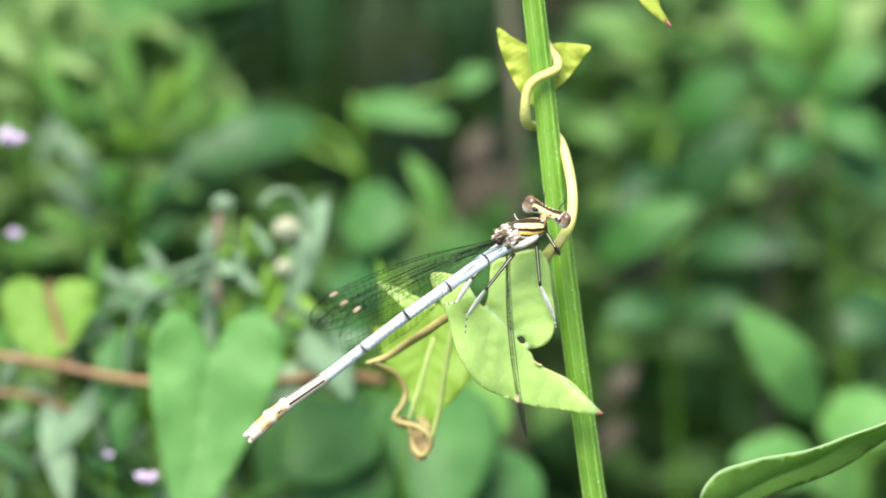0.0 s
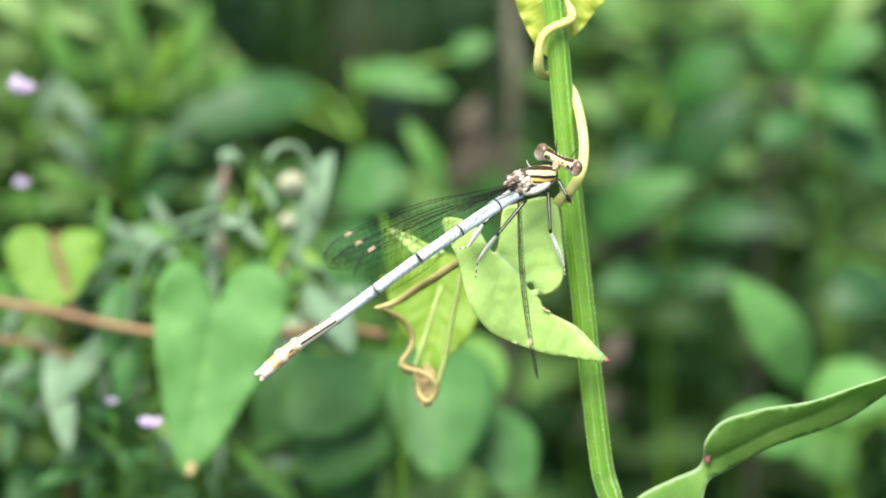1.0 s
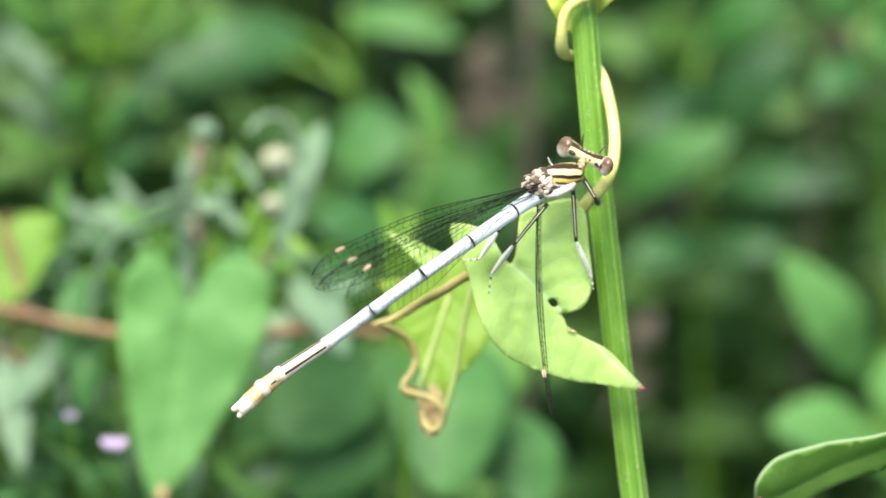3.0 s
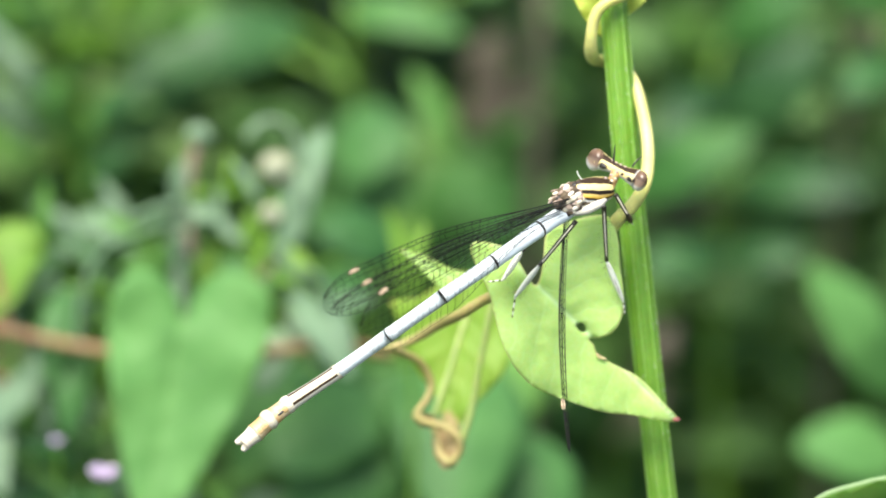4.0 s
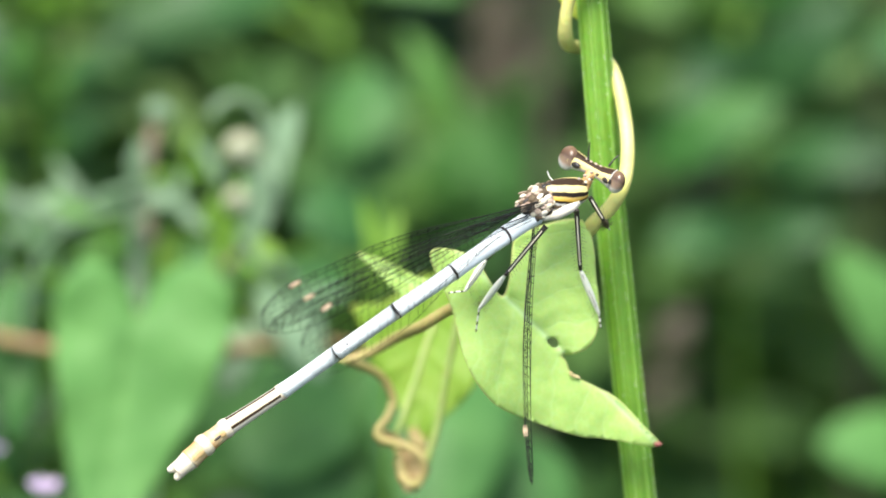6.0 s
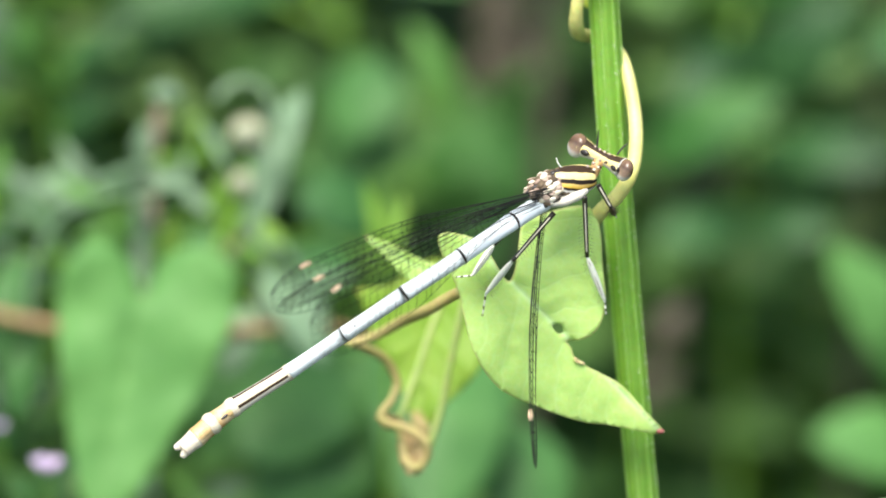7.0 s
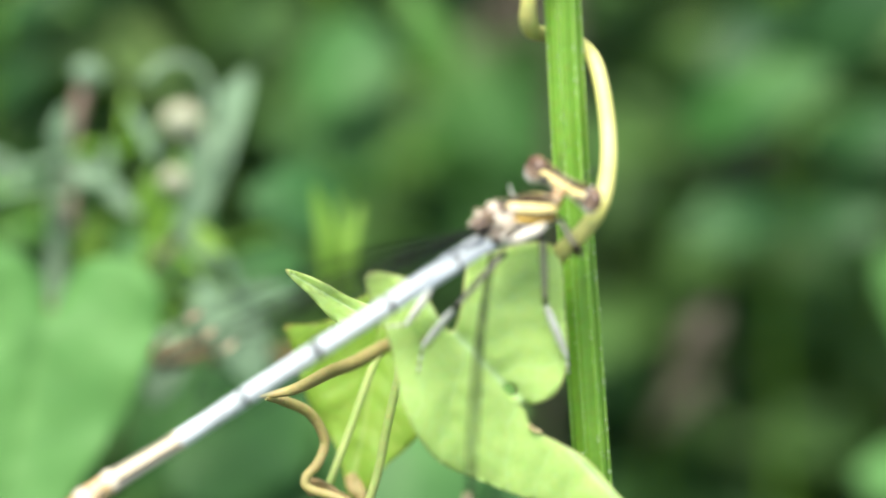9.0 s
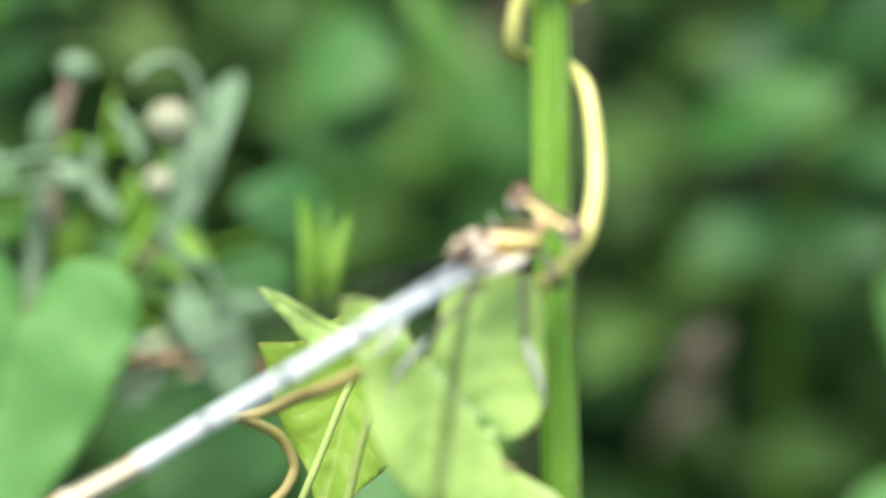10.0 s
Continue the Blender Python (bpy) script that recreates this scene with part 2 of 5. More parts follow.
EYE = banded_mat("eye_brown", [(0.0, W_), (0.34, W_), (0.42, (0.3, 0.22, 0.15)), (0.53, (0.09, 0.055, 0.035)), (0.62, (0.15, 0.09, 0.05)), (0.8, (0.2, 0.13, 0.07)), (0.92, (0.3, 0.22, 0.13)), (1.0, (0.34, 0.26, 0.18))], 0.22, 0.012, relief=0.02, gloss=0.5)
STRIPED = banded_mat("abdomen_striped", [(0.0, (0.7, 0.68, 0.56)), (0.4, (0.74, 0.7, 0.56)), (0.425, BR), (0.465, BR), (0.485, (0.74, 0.66, 0.46)), (0.62, (0.74, 0.66, 0.46)), (0.645, BR), (0.695, BR), (0.72, (0.74, 0.7, 0.56)), (1.0, (0.74, 0.72, 0.62))], 0.45, 0.012)
AMBER = skin_mat("abdomen_amber", (0.46, 0.27, 0.09), (0.62, 0.46, 0.22), 3000.0, 0.5)
FOOT = banded_mat("foot_ringed", [(0.0, (0.8, 0.8, 0.7)), (0.14, (0.8, 0.8, 0.7)), (0.18, K), (0.28, K), (0.32, (0.8, 0.8, 0.7)), (0.52, (0.8, 0.8, 0.7)), (0.56, K), (0.66, K), (0.7, (0.8, 0.8, 0.7)), (0.84, (0.8, 0.8, 0.7)), (0.88, K), (1.0, K)], 0.5, 0.005, 0)
MOTTLED = skin_mat("abdomen_mottled", (0.5, 0.27, 0.07), (0.72, 0.61, 0.38), 3000.0, 0.45)


def film_mat():
    m, n, l, b = nodes_of("wing_film")
    clear, gloss, mix = n.new("ShaderNodeBsdfTransparent"), n.new("ShaderNodeBsdfGlossy"), n.new("ShaderNodeMixShader")
    clear.inputs[0].default_value = (0.97, 0.98, 0.97, 1)
    gloss.inputs["Roughness"].default_value = 0.25
    nz = n.new("ShaderNodeTexNoise")
    nz.inputs["Scale"].default_value = 300
    tone = ramp(n, [(0.3, (0.5, 0.55, 0.52)), (0.7, (0.7, 0.7, 0.66))])
    l.new(nz.outputs[0], tone.inputs[0])
    l.new(tone.outputs[0], gloss.inputs["Color"])
    mix.inputs[0].default_value = 0.03
    l.new(clear.outputs[0], mix.inputs[1])
    l.new(gloss.outputs[0], mix.inputs[2])
    l.new(mix.outputs[0], n["Material Output"].inputs[0])
    return m


FILM = film_mat()


# ---- mesh helpers; all take world points ----
def thing(name, at, label, category, group="", kind=""):
    ob = new(name)
    ob.location = at
    ob.empty_display_size = 0.005
    return tagged(ob, label, category, group, kind)


def base_of(ob):
    p = Vector((0, 0, 0))
    while ob:
        p = p + ob.location
        ob = ob.parent
    return p


def part(name, bm, material, parent, label="", origin=None):
    """One mesh under a thing or a part; the bmesh is in world metres."""
    own = origin - base_of(parent) if origin else Vector((0, 0, 0))
    bmesh.ops.translate(bm, verts=bm.verts, vec=-base_of(parent) - own)
    me = bpy.data.meshes.new(name)
    bm.to_mesh(me)
    bm.free()
    for f in me.polygons:
        f.use_smooth = True
    for m in material if isinstance(material, (list, tuple)) else (material,):
        me.materials.append(m)
    ob = new(name, me)
    ob.parent = parent
    ob.location = own
    return tagged(ob, label)


def spline(points, per=8, closed=False):
    """A smooth line through points."""
    pts = [Vector(p) for p in points]
    n, out = len(pts), []
    last = n if closed else n - 1
    for k in range(last):
        if closed:
            a, b, c, e = pts[k - 1], pts[k], pts[(k + 1) % n], pts[(k + 2) % n]
        else:
            a, b, c, e = pts[max(k - 1, 0)], pts[k], pts[k + 1], pts[min(k + 2, n - 1)]
        for s in range(per):
            t = s / per
            out.append(0.5 * (2 * b + (c - a) * t + (2 * a - 5 * b + 4 * c - e) * t * t + (3 * b - a - 3 * c + e) * t ** 3))
    if not closed:
        out.append(pts[-1])
    return out


def tube(bm, line, radius, sides=12, caps=True, ref=None, squash=1.0, lobes=0, depth=0.0):
    """A tube along a line; radius is a number or a function of 0..1. uv: along, round (0.5 faces the viewer, 0.75 is upward)."""
    uv = bm.loops.layers.uv.verify()
    ref = ref or TOWARD
    n = len(line)
    rings = []
    whole = (line[-1] - line[0]).cross(ref)
    flip = -1 if whole.z < -0.2 * whole.length or (abs(whole.z) <= 0.2 * whole.length and whole.x < 0) else 1
    for k, p in enumerate(line):
        t = k / (n - 1)
        r = radius(t) if callable(radius) else radius
        way = (line[min(k + 1, n - 1)] - line[max(k - 1, 0)]).normalized()
        front = ref - way * ref.dot(way)
        if front.length < 1e-4:
            front = way.orthogonal()
        front.normalize()
        up = way.cross(front) * flip
        ring = []
        for s in range(sides):
            a = 2 * math.pi * (s / sides - 0.5)
            rr = r * (1 + depth * math.cos(lobes * a)) if lobes else r
            ring.append(bm.verts.new(p + front * rr * squash * math.cos(a) + up * rr * math.sin(a)))
        rings.append(ring)
    for k in range(n - 1):
        for s in range(sides):
            f = bm.faces.new((rings[k][s], rings[k][(s + 1) % sides], rings[k + 1][(s + 1) % sides], rings[k + 1][s]))
            for loop, (i, j) in zip(f.loops, ((k, s), (k, s + 1), (k + 1, s + 1), (k + 1, s))):
                loop[uv].uv = (i / (n - 1), j / sides)
    if caps:
        bm.faces.new(rings[0])
        bm.faces.new(rings[-1])
    return rings


def tube_part(name, points, radius, material, parent, label="", sides=12, per=8, **more):
    bm = bmesh.new()
    tube(bm, spline(points, per) if len(points) > 2 else [points[0].lerp(points[1], k / 8) for k in range(9)], radius, sides, **more)
    return part(name, bm, material, parent, label)


def blob(bm, at, axes, radii, u=16, v=10):
    """An ellipsoid with uv round it; axes: three unit vectors, the last one is its pole."""
    uv = bm.loops.layers.uv.verify()
    rows = []
    for j in range(1, v):
        b = math.pi * j / v
        rows.append([bm.verts.new(at + axes[0] * radii[0] * math.sin(b) * math.cos(a) + axes[1] * radii[1] * math.sin(b) * math.sin(a) + axes[2] * radii[2] * math.cos(b)) for a in (2 * math.pi * (i / u - 0.5) for i in range(u))])
    top, low = bm.verts.new(at + axes[2] * radii[2]), bm.verts.new(at - axes[2] * radii[2])
    for j in range(v - 2):
        for i in range(u):
            f = bm.faces.new((rows[j][i], rows[j + 1][i], rows[j + 1][(i + 1) % u], rows[j][(i + 1) % u]))
            for loop, (x, y) in zip(f.loops, ((i, j), (i, j + 1), (i + 1, j + 1), (i + 1, j))):
                loop[uv].uv = ((y + 1) / v, x / u)
    for i in range(u):
        for f, y in ((bm.faces.new((top, rows[0][i], rows[0][(i + 1) % u])), 0), (bm.faces.new((low, rows[-1][(i + 1) % u], rows[-1][i])), 1)):
            for loop in f.loops:
                loop[uv].uv = (y, (i + 0.5) / u)


def skin_of(bm, grid, thick, uvs, rims, closed):
    """Turns a grid of points into a blade with two sides and a rim. closed: the rows run round."""
    uv = bm.loops.layers.uv.verify()
    rim_layer = bm.loops.layers.uv.get("rim") or bm.loops.layers.uv.new("rim")
    rows, cols = len(grid), len(grid[0])
    span = cols if closed else cols - 1
    normals = []
    for i in range(rows):
        line = []
        for j in range(cols):
            a = grid[min(i + 1, rows - 1)][j] - grid[max(i - 1, 0)][j]
            b = grid[i][(j + 1) % cols if closed else min(j + 1, cols - 1)] - grid[i][j - 1 if closed else max(j - 1, 0)]
            c = a.cross(b)
            line.append(c.normalized() if c.length > 1e-14 else Vector((0, 0, 0)))
        normals.append(line)
    tops = [[bm.verts.new(grid[i][j] + normals[i][j] * thick * 0.5) for j in range(cols)] for i in range(rows)]
    lows = [[bm.verts.new(grid[i][j] - normals[i][j] * thick * 0.5) for j in range(cols)] for i in range(rows)]

    def face(vs, keys):
        f = bm.faces.new(vs)
        for loop, (i, j) in zip(f.loops, keys):
            loop[uv].uv = uvs[i][j]
            loop[rim_layer].uv = (rims[i][j], 0)

    for i in range(rows - 1):
        for j in range(span):
            j2 = (j + 1) % cols
            face((tops[i][j], tops[i + 1][j], tops[i + 1][j2], tops[i][j2]), ((i, j), (i + 1, j), (i + 1, j2), (i, j2)))
            face((lows[i][j2], lows[i + 1][j2], lows[i + 1][j], lows[i][j]), ((i, j2), (i + 1, j2), (i + 1, j), (i, j)))
    for j in range(span):
        j2 = (j + 1) % cols
        face((tops[-1][j], lows[-1][j], lows[-1][j2], tops[-1][j2]), ((rows - 1, j), (rows - 1, j), (rows - 1, j2), (rows - 1, j2)))
        if not closed:
            face((tops[0][j2], lows[0][j2], lows[0][j], tops[0][j]), ((0, j2), (0, j2), (0, j), (0, j)))
    if not closed:
        for i in range(rows - 1):
            face((tops[i][0], lows[i][0], lows[i + 1][0], tops[i + 1][0]), ((i, 0), (i, 0), (i + 1, 0), (i + 1, 0)))
            face((tops[i + 1][-1], lows[i + 1][-1], lows[i][-1], tops[i][-1]), ((i + 1, -1), (i + 1, -1), (i, -1), (i, -1)))


def inside(p, loop):
    """Whether a point lies within a closed loop of the plane."""
    hit = False
    for (ax, ay), (bx, by) in zip(loop, loop[1:] + loop[:1]):
        if (ay > p[1]) != (by > p[1]) and p[0] < (bx - ax) * (p[1] - ay) / (by - ay) + ax:
            hit = not hit
    return hit


def outline_leaf(bm, outline, centre, tip, fold=0.0, wave=0.0, seed=0, fine=26, per=5, thick=0.0003, holes=(), crumple=0.0):
    """A leaf from its own outline and holes, filled with small triangles. fold: how far the halves rise from the midrib."""
    uv = bm.loops.layers.uv.verify()
    rim_layer = bm.loops.layers.uv.get("rim") or bm.loops.layers.uv.new("rim")
    edge = spline(outline, per, True)
    axis = (tip - centre).normalized()
    length = (tip - centre).length
    nrm = Vector((0, 0, 0))
    for a, b in zip(edge, edge[1:]):
        nrm += (a - centre).cross(b - centre)
    nrm.normalize()
    if nrm.dot(TOWARD) < 0:
        nrm = -nrm
    across = nrm.cross(axis)

    def flat(p):
        return ((p - centre).dot(axis) / length, (p - centre).dot(across) / length)
    loops = [[flat(p) for p in edge]] + [[flat(p) for p in spline(h, per, True)] for h in holes]
    height = [(p - centre).dot(nrm) for p in edge]
    pts, edges = [], []
    for loop in loops:
        k0 = len(pts)
        pts += loop
        edges += [(k0 + k, k0 + (k + 1) % len(loop)) for k in range(len(loop))]
    border = np.array(pts)
    rng = random.Random(seed)
    us, vs = [p[0] for p in loops[0]], [p[1] for p in loops[0]]
    step = 1.0 / fine
    u = min(us)
    while u < max(us):
        v = min(vs)
        while v < max(vs):
            q = (u + rng.uniform(-0.25, 0.25) * step, v + rng.uniform(-0.25, 0.25) * step)
            if inside(q, loops[0]) and not any(inside(q, h) for h in loops[1:]) and ((border - q) ** 2).sum(1).min() > (0.45 * step) ** 2:
                pts.append(q)
            v += step
        u += step
    out, _, tris, *_ = delaunay_2d_cdt([Vector(p) for p in pts], edges, [], 0, 1e-6)
    tris = [t for t in tris if inside(c := sum((out[k] for k in t), Vector((0, 0))) / 3, loops[0]) and not any(inside(c, h) for h in loops[1:])]
    tops, lows, rims = [], [], []
    rim_u = np.array(loops[0])
    for p in out:
        near = ((rim_u - p) ** 2).sum(1)
        k = int(near.argmin())
        far = math.sqrt(near[k])
        w = 1 / (near + 1e-4)
        base = float((w * np.array(height)).sum() / w.sum())
        lift = base + fold * abs(p[1]) * length - 0.0003 * math.exp(-((p[1] / 0.03) ** 2))
        lift += wave * noise.noise(Vector((p[0] * 4, p[1] * 4, seed))) * (1.2 - min(1, far * 4))
        rib = 0.5 - abs(((p[0] - abs(p[1]) * 0.75) * 6) % 1 - 0.5)
        lift += 0.0003 * min(1, length / 0.013) * min(1, far * 6) * (rib - 0.25) + crumple * noise.noise(Vector((p[0] * 17, p[1] * 17, seed + 3))) * min(1, far * 8)
        q = centre + axis * p[0] * length + across * p[1] * length + nrm * lift
        tops.append(bm.verts.new(q + nrm * thick * 0.5))
        lows.append(bm.verts.new(q - nrm * thick * 0.5))
        rims.append(1 - min(1, far * 4))
    used = {}

    def face(vs, ks):
        f = bm.faces.new(vs)
        for loop, k in zip(f.loops, ks):
            loop[uv].uv = (out[k][0], 0.5 + out[k][1])
            loop[rim_layer].uv = (rims[k], 0)
    for t in tris:
        face([tops[k] for k in t], t)
        face([lows[k] for k in reversed(t)], list(reversed(t)))
        for a, b in ((t[0], t[1]), (t[1], t[2]), (t[2], t[0])):
            used[(a, b)] = True
    for a, b in list(used):
        if (b, a) not in used:
            face((tops[b], tops[a], lows[a], lows[b]), (b, a, a, b))
    for vert in tops + lows:
        if not vert.link_faces:
            bm.verts.remove(vert)


def blade(bm, line, widths, side, thick=0.0003, fold=0.15, cols=9, wave=0.0, seed=0):
    """A long leaf along a line; side: the way across it, at each end."""
    n = len(line)
    grid, uvs, rims = [], [], []
    for k, p in enumerate(line):
        t = k / (n - 1)
        way = (line[min(k + 1, n - 1)] - line[max(k - 1, 0)]).normalized()
        s = side[0].lerp(side[1], t)
        s = (s - way * s.dot(way)).normalized()
        nrm = way.cross(s)
        w = widths(t)
        row, uvr, rr = [], [], []
        for j in range(cols):
            v = 2 * j / (cols - 1) - 1
            bend = fold * w * abs(v) + wave * noise.noise(Vector((t * 5, v * 1.5, seed + 7.3))) * (abs(v) + 0.2)
            row.append(p + s * v * w + nrm * bend)
            uvr.append((t, 0.5 + 0.4 * v))
            rr.append(max(abs(v), 0))
        grid.append(row), uvs.append(uvr), rims.append(rr)
    skin_of(bm, grid, thick, uvs, rims, False)


def hairs(bm, line, radius, count, length, width, seed, ribs):
    """Fine bristles standing in rows along the ribs of a tube."""
    rng = random.Random(seed)
    n = len(line)
    for _ in range(count):
        t = rng.random()
        k = min(int(t * (n - 1)), n - 2)
        p = line[k].lerp(line[k + 1], t * (n - 1) - k)
        way = (line[k + 1] - line[k]).normalized()
        f = (TOWARD - way * TOWARD.dot(way)).normalized()
        a = rng.choice(ribs) + rng.gauss(0, 0.07)
        out = f * math.cos(a) + way.cross(f) * math.sin(a)
        r = radius(t) if callable(radius) else radius
        q = p + out * r * 0.95
        tipp = q + (out + way * rng.uniform(-0.5, 0.5)).normalized() * length * rng.uniform(0.6, 1.2)
        s = way * width
        o2 = out.cross(way) * width
        a0, b0, c0, d0 = (bm.verts.new(x) for x in (q - s, q + s * 0.5 + o2, q + s * 0.5 - o2, tipp))
        for tri in ((a0, b0, d0), (b0, c0, d0), (c0, a0, d0)):
            bm.faces.new(tri)


# ---- ground ----
def ground():
    bm = bmesh.new()
    steps = [-40, -12, -4, -2, -1.2] + [-0.8 + 0.05 * k for k in range(45)] + [1.6, 2.4, 4, 12, 40, 200]
    verts = [[bm.verts.new((x, y, -0.004 + 0.006 * noise.noise(Vector((x * 9, y * 9, 0))) + 0.003 * noise.noise(Vector((x * 30, y * 30, 4))))) for x in steps] for y in steps]
    for i in range(len(steps) - 1):
        for j in range(len(steps) - 1):
            bm.faces.new((verts[i][j], verts[i][j + 1], verts[i + 1][j + 1], verts[i + 1][j]))
    me = bpy.data.meshes.new("ground")
    bm.to_mesh(me)
    bm.free()
    me.materials.append(SOIL)
    for f in me.polygons:
        f.use_smooth = True
    tagged(new("ground", me), "dark brown bare soil under dense undergrowth", "ground", kind="structure")


ground()


# ---- the upright stem ----
def upright_stem():
    top, low = (0.37, 2.93, 0.80), (1.10, -2.84, 1.45)
    mid = (0.69, 0.19, 1.05)
    way = (V(*low) - V(*top)).normalized()
    line = spline([V(*top) - way * 0.06, V(*top), V(*mid), V(*low), V(1.26, -3.50, 1.50), V(1.52, -4.60, 1.60), V(2.40, -8.20, 1.9), Vector((V(2.6, 0, 0).x + 0.03, V(2.6, -8.2, 1.9).y - 0.02, -0.005))], 14)
    ob = thing("plant_stem", line[-1], "upright ribbed bright green plant stem with short bristles", "stem")

    def r(t):
        return 0.0012 + 0.0002 * t
    bm = bmesh.new()
    tube(bm, line, r, 56, lobes=7, depth=0.05)
    part("stalk", bm, STEM_GREEN, ob)
    for k in range(7):
        bm = bmesh.new()
        side = []
        for j, p in enumerate(line):
            w = (line[min(j + 1, len(line) - 1)] - line[max(j - 1, 0)]).normalized()
            f = (TOWARD - w * TOWARD.dot(w)).normalized()
            a = 2 * math.pi * (k + 0.3) / 7
            side.append(p + (f * math.cos(a) + w.cross(f) * math.sin(a)) * r(j / (len(line) - 1)) * 1.0)
        tube(bm, side, 0.00012, 6)
        part("rib", bm, RIB_PALE, ob)
    bm = bmesh.new()
    hairs(bm, line, r, 5200, 0.00028, 0.00006, 5, [2 * math.pi * (k + 0.3) / 7 for k in range(7)])
    part("bristles", bm, HAIR, ob, "short pale bristles")["kind"] = "stuff"
    return ob


swaying_stem = upright_stem()


# ---- the bindweed on the stem ----
def vine():
    ob = thing("bindweed_vine", V(0.55, 0.0, 0.3), "pale cream bindweed vine twining round the green stem", "vine")
    # twining round the stem: from the leaf up behind it, round and over
    strand = P([(0.43, -0.19, 0.75), (0.56, -0.01, 0.50), (0.70, 0.14, 0.45), (0.80, 0.34, 0.45), (0.83, 0.62, 0.65), (0.79, 0.96, 0.85), (0.70, 1.28, 1.02), (0.58, 1.42, 1.14), (0.46, 1.46, 1.14)])
    tube_part("vine_stem", strand, lambda t: 0.00068 - 0.00014 * t, VINE, ob, "", 14, 10)
    coil = P([(0.58, 1.42, 1.14), (0.44, 1.47, 1.13), (0.32, 1.49, 0.99), (0.285, 1.56, 0.82), (0.28, 1.67, 0.72), (0.29, 1.80, 0.67), (0.33, 1.92, 0.64), (0.43, 2.01, 0.63), (0.56, 2.07, 0.66),
              (0.65, 2.13, 0.78), (0.65, 2.24, 0.95), (0.56, 2.38, 1.06), (0.47, 2.60, 1.10), (0.42, 2.88, 1.10), (0.39, 3.34, 1.10)])
    upper = tube_part("vine_coil", coil, lambda t: 0.00054 + 0.00012 * math.exp(-((t - 0.2) / 0.08) ** 2), VINE, ob, "", 14, 10)
    # main leaf
    edge = P([(1.17, -1.88, 0.81), (1.00, -1.68, 0.74), (0.81, -1.49, 0.69), (0.64, -1.40, 0.65), (0.47, -1.32, 0.61), (0.39, -1.26, 0.59), (0.36, -1.18, 0.58), (0.32, -1.13, 0.57), (0.41, -1.12, 0.58), (0.53, -1.06, 0.58), (0.60, -0.95, 0.57), (0.63, -0.78, 0.56), (0.61, -0.53, 0.51), (0.53, -0.07, 0.42), (0.36, 0.01, 0.38), (0.05, -0.09, 0.35), (-0.09, -0.14, 0.34), (-0.13, -0.42, 0.38), (-0.18, -0.64, 0.41), (-0.27, -0.56, 0.38), (-0.42, -0.34, 0.32), (-0.59, -0.27, 0.28), (-0.76, -0.25, 0.26), (-0.81, -0.32, 0.26), (-0.76, -0.46, 0.29), (-0.61, -0.76, 0.36), (-0.49, -1.19, 0.45), (-0.32, -1.47, 0.52), (-0.08, -1.64, 0.58), (0.44, -1.80, 0.68), (0.75, -1.83, 0.74)])
    gap = P([(0.19, -1.00, 0.52), (0.24, -0.98, 0.52), (0.28, -1.01, 0.54), (0.29, -1.06, 0.55), (0.25, -1.07, 0.54), (0.21, -1.04, 0.53)])
    bm = bmesh.new()
    outline_leaf(bm, edge, V(*(-0.11, -0.70, 0.43)), V(*(1.17, -1.88, 0.81)), -0.1, 0.0009, 3, 44, 5, 0.0003, (gap,), 0.00013)
    leaf = part("leaf", bm, LEAF_MAIN, ob, "bright lime heart-shaped leaf with a nibbled hole and red tip")
    bm = bmesh.new()
    blob(bm, V(*(1.15, -1.86, 0.80)), ((V(1, 0, 0) - V(0, 0, 0)).normalized(), TOWARD, (V(0, 1, 0) - V(0, 0, 0)).normalized()), (0.0004, 0.00016, 0.00022), 10, 6)
    part("leaf_tip", bm, RED_TIP, leaf)
    bm = bmesh.new()
    scar = P([(0.38, -1.27, 0.59), (0.40, -1.26, 0.59), (0.43, -1.29, 0.60), (0.48, -1.31, 0.61), (0.44, -1.315, 0.61), (0.40, -1.30, 0.60)])
    outline_leaf(bm, [p + TOWARD * 0.0003 for p in scar], scar[0].lerp(scar[3], 0.5) + TOWARD * 0.0003, scar[3] + TOWARD * 0.0003, 0.0, 0.0, 2, 5, 4, 0.0001)
    part("brown_scar", bm, RUST, leaf)
    # leaf behind the stem, above
    edge = P([(-0.04, 2.62, 1.15), (0.13, 2.52, 1.15), (0.28, 2.44, 1.15), (0.45, 2.40, 1.15), (0.65, 2.45, 1.15), (0.88, 2.44, 1.15), (1.05, 2.40, 1.15), (0.95, 2.26, 1.15), (0.78, 2.03, 1.15), (0.64, 1.91, 1.15), (0.49, 1.82, 1.15), (0.39, 1.71, 1.15), (0.22, 1.88, 1.15), (0.09, 2.13, 1.15), (0.00, 2.35, 1.15)])
    bm = bmesh.new()
    outline_leaf(bm, edge, V(*(0.45, 2.23, 1.15)), V(*(0.39, 1.71, 1.15)), 0.08, 0.0008, 8)
    part("leaf", bm, LEAF_YELLOW, ob, "small yellow-green leaf behind the stem")
    edge = P([(1.43, 3.38, 0.70), (1.58, 2.95, 0.70), (1.72, 2.78, 0.70), (1.96, 2.61, 0.70), (1.91, 2.74, 0.70), (1.83, 2.92, 0.70), (1.82, 3.38, 0.70), (1.62, 3.64, 0.70)])
    bm = bmesh.new()
    outline_leaf(bm, edge, V(*(1.62, 3.38, 0.70)), V(*(1.96, 2.61, 0.70)), 0.2, 0.0005, 5, 16)
    part("leaf", bm, LEAF_YELLOW, ob, "yellow-green leaf with a red tip")
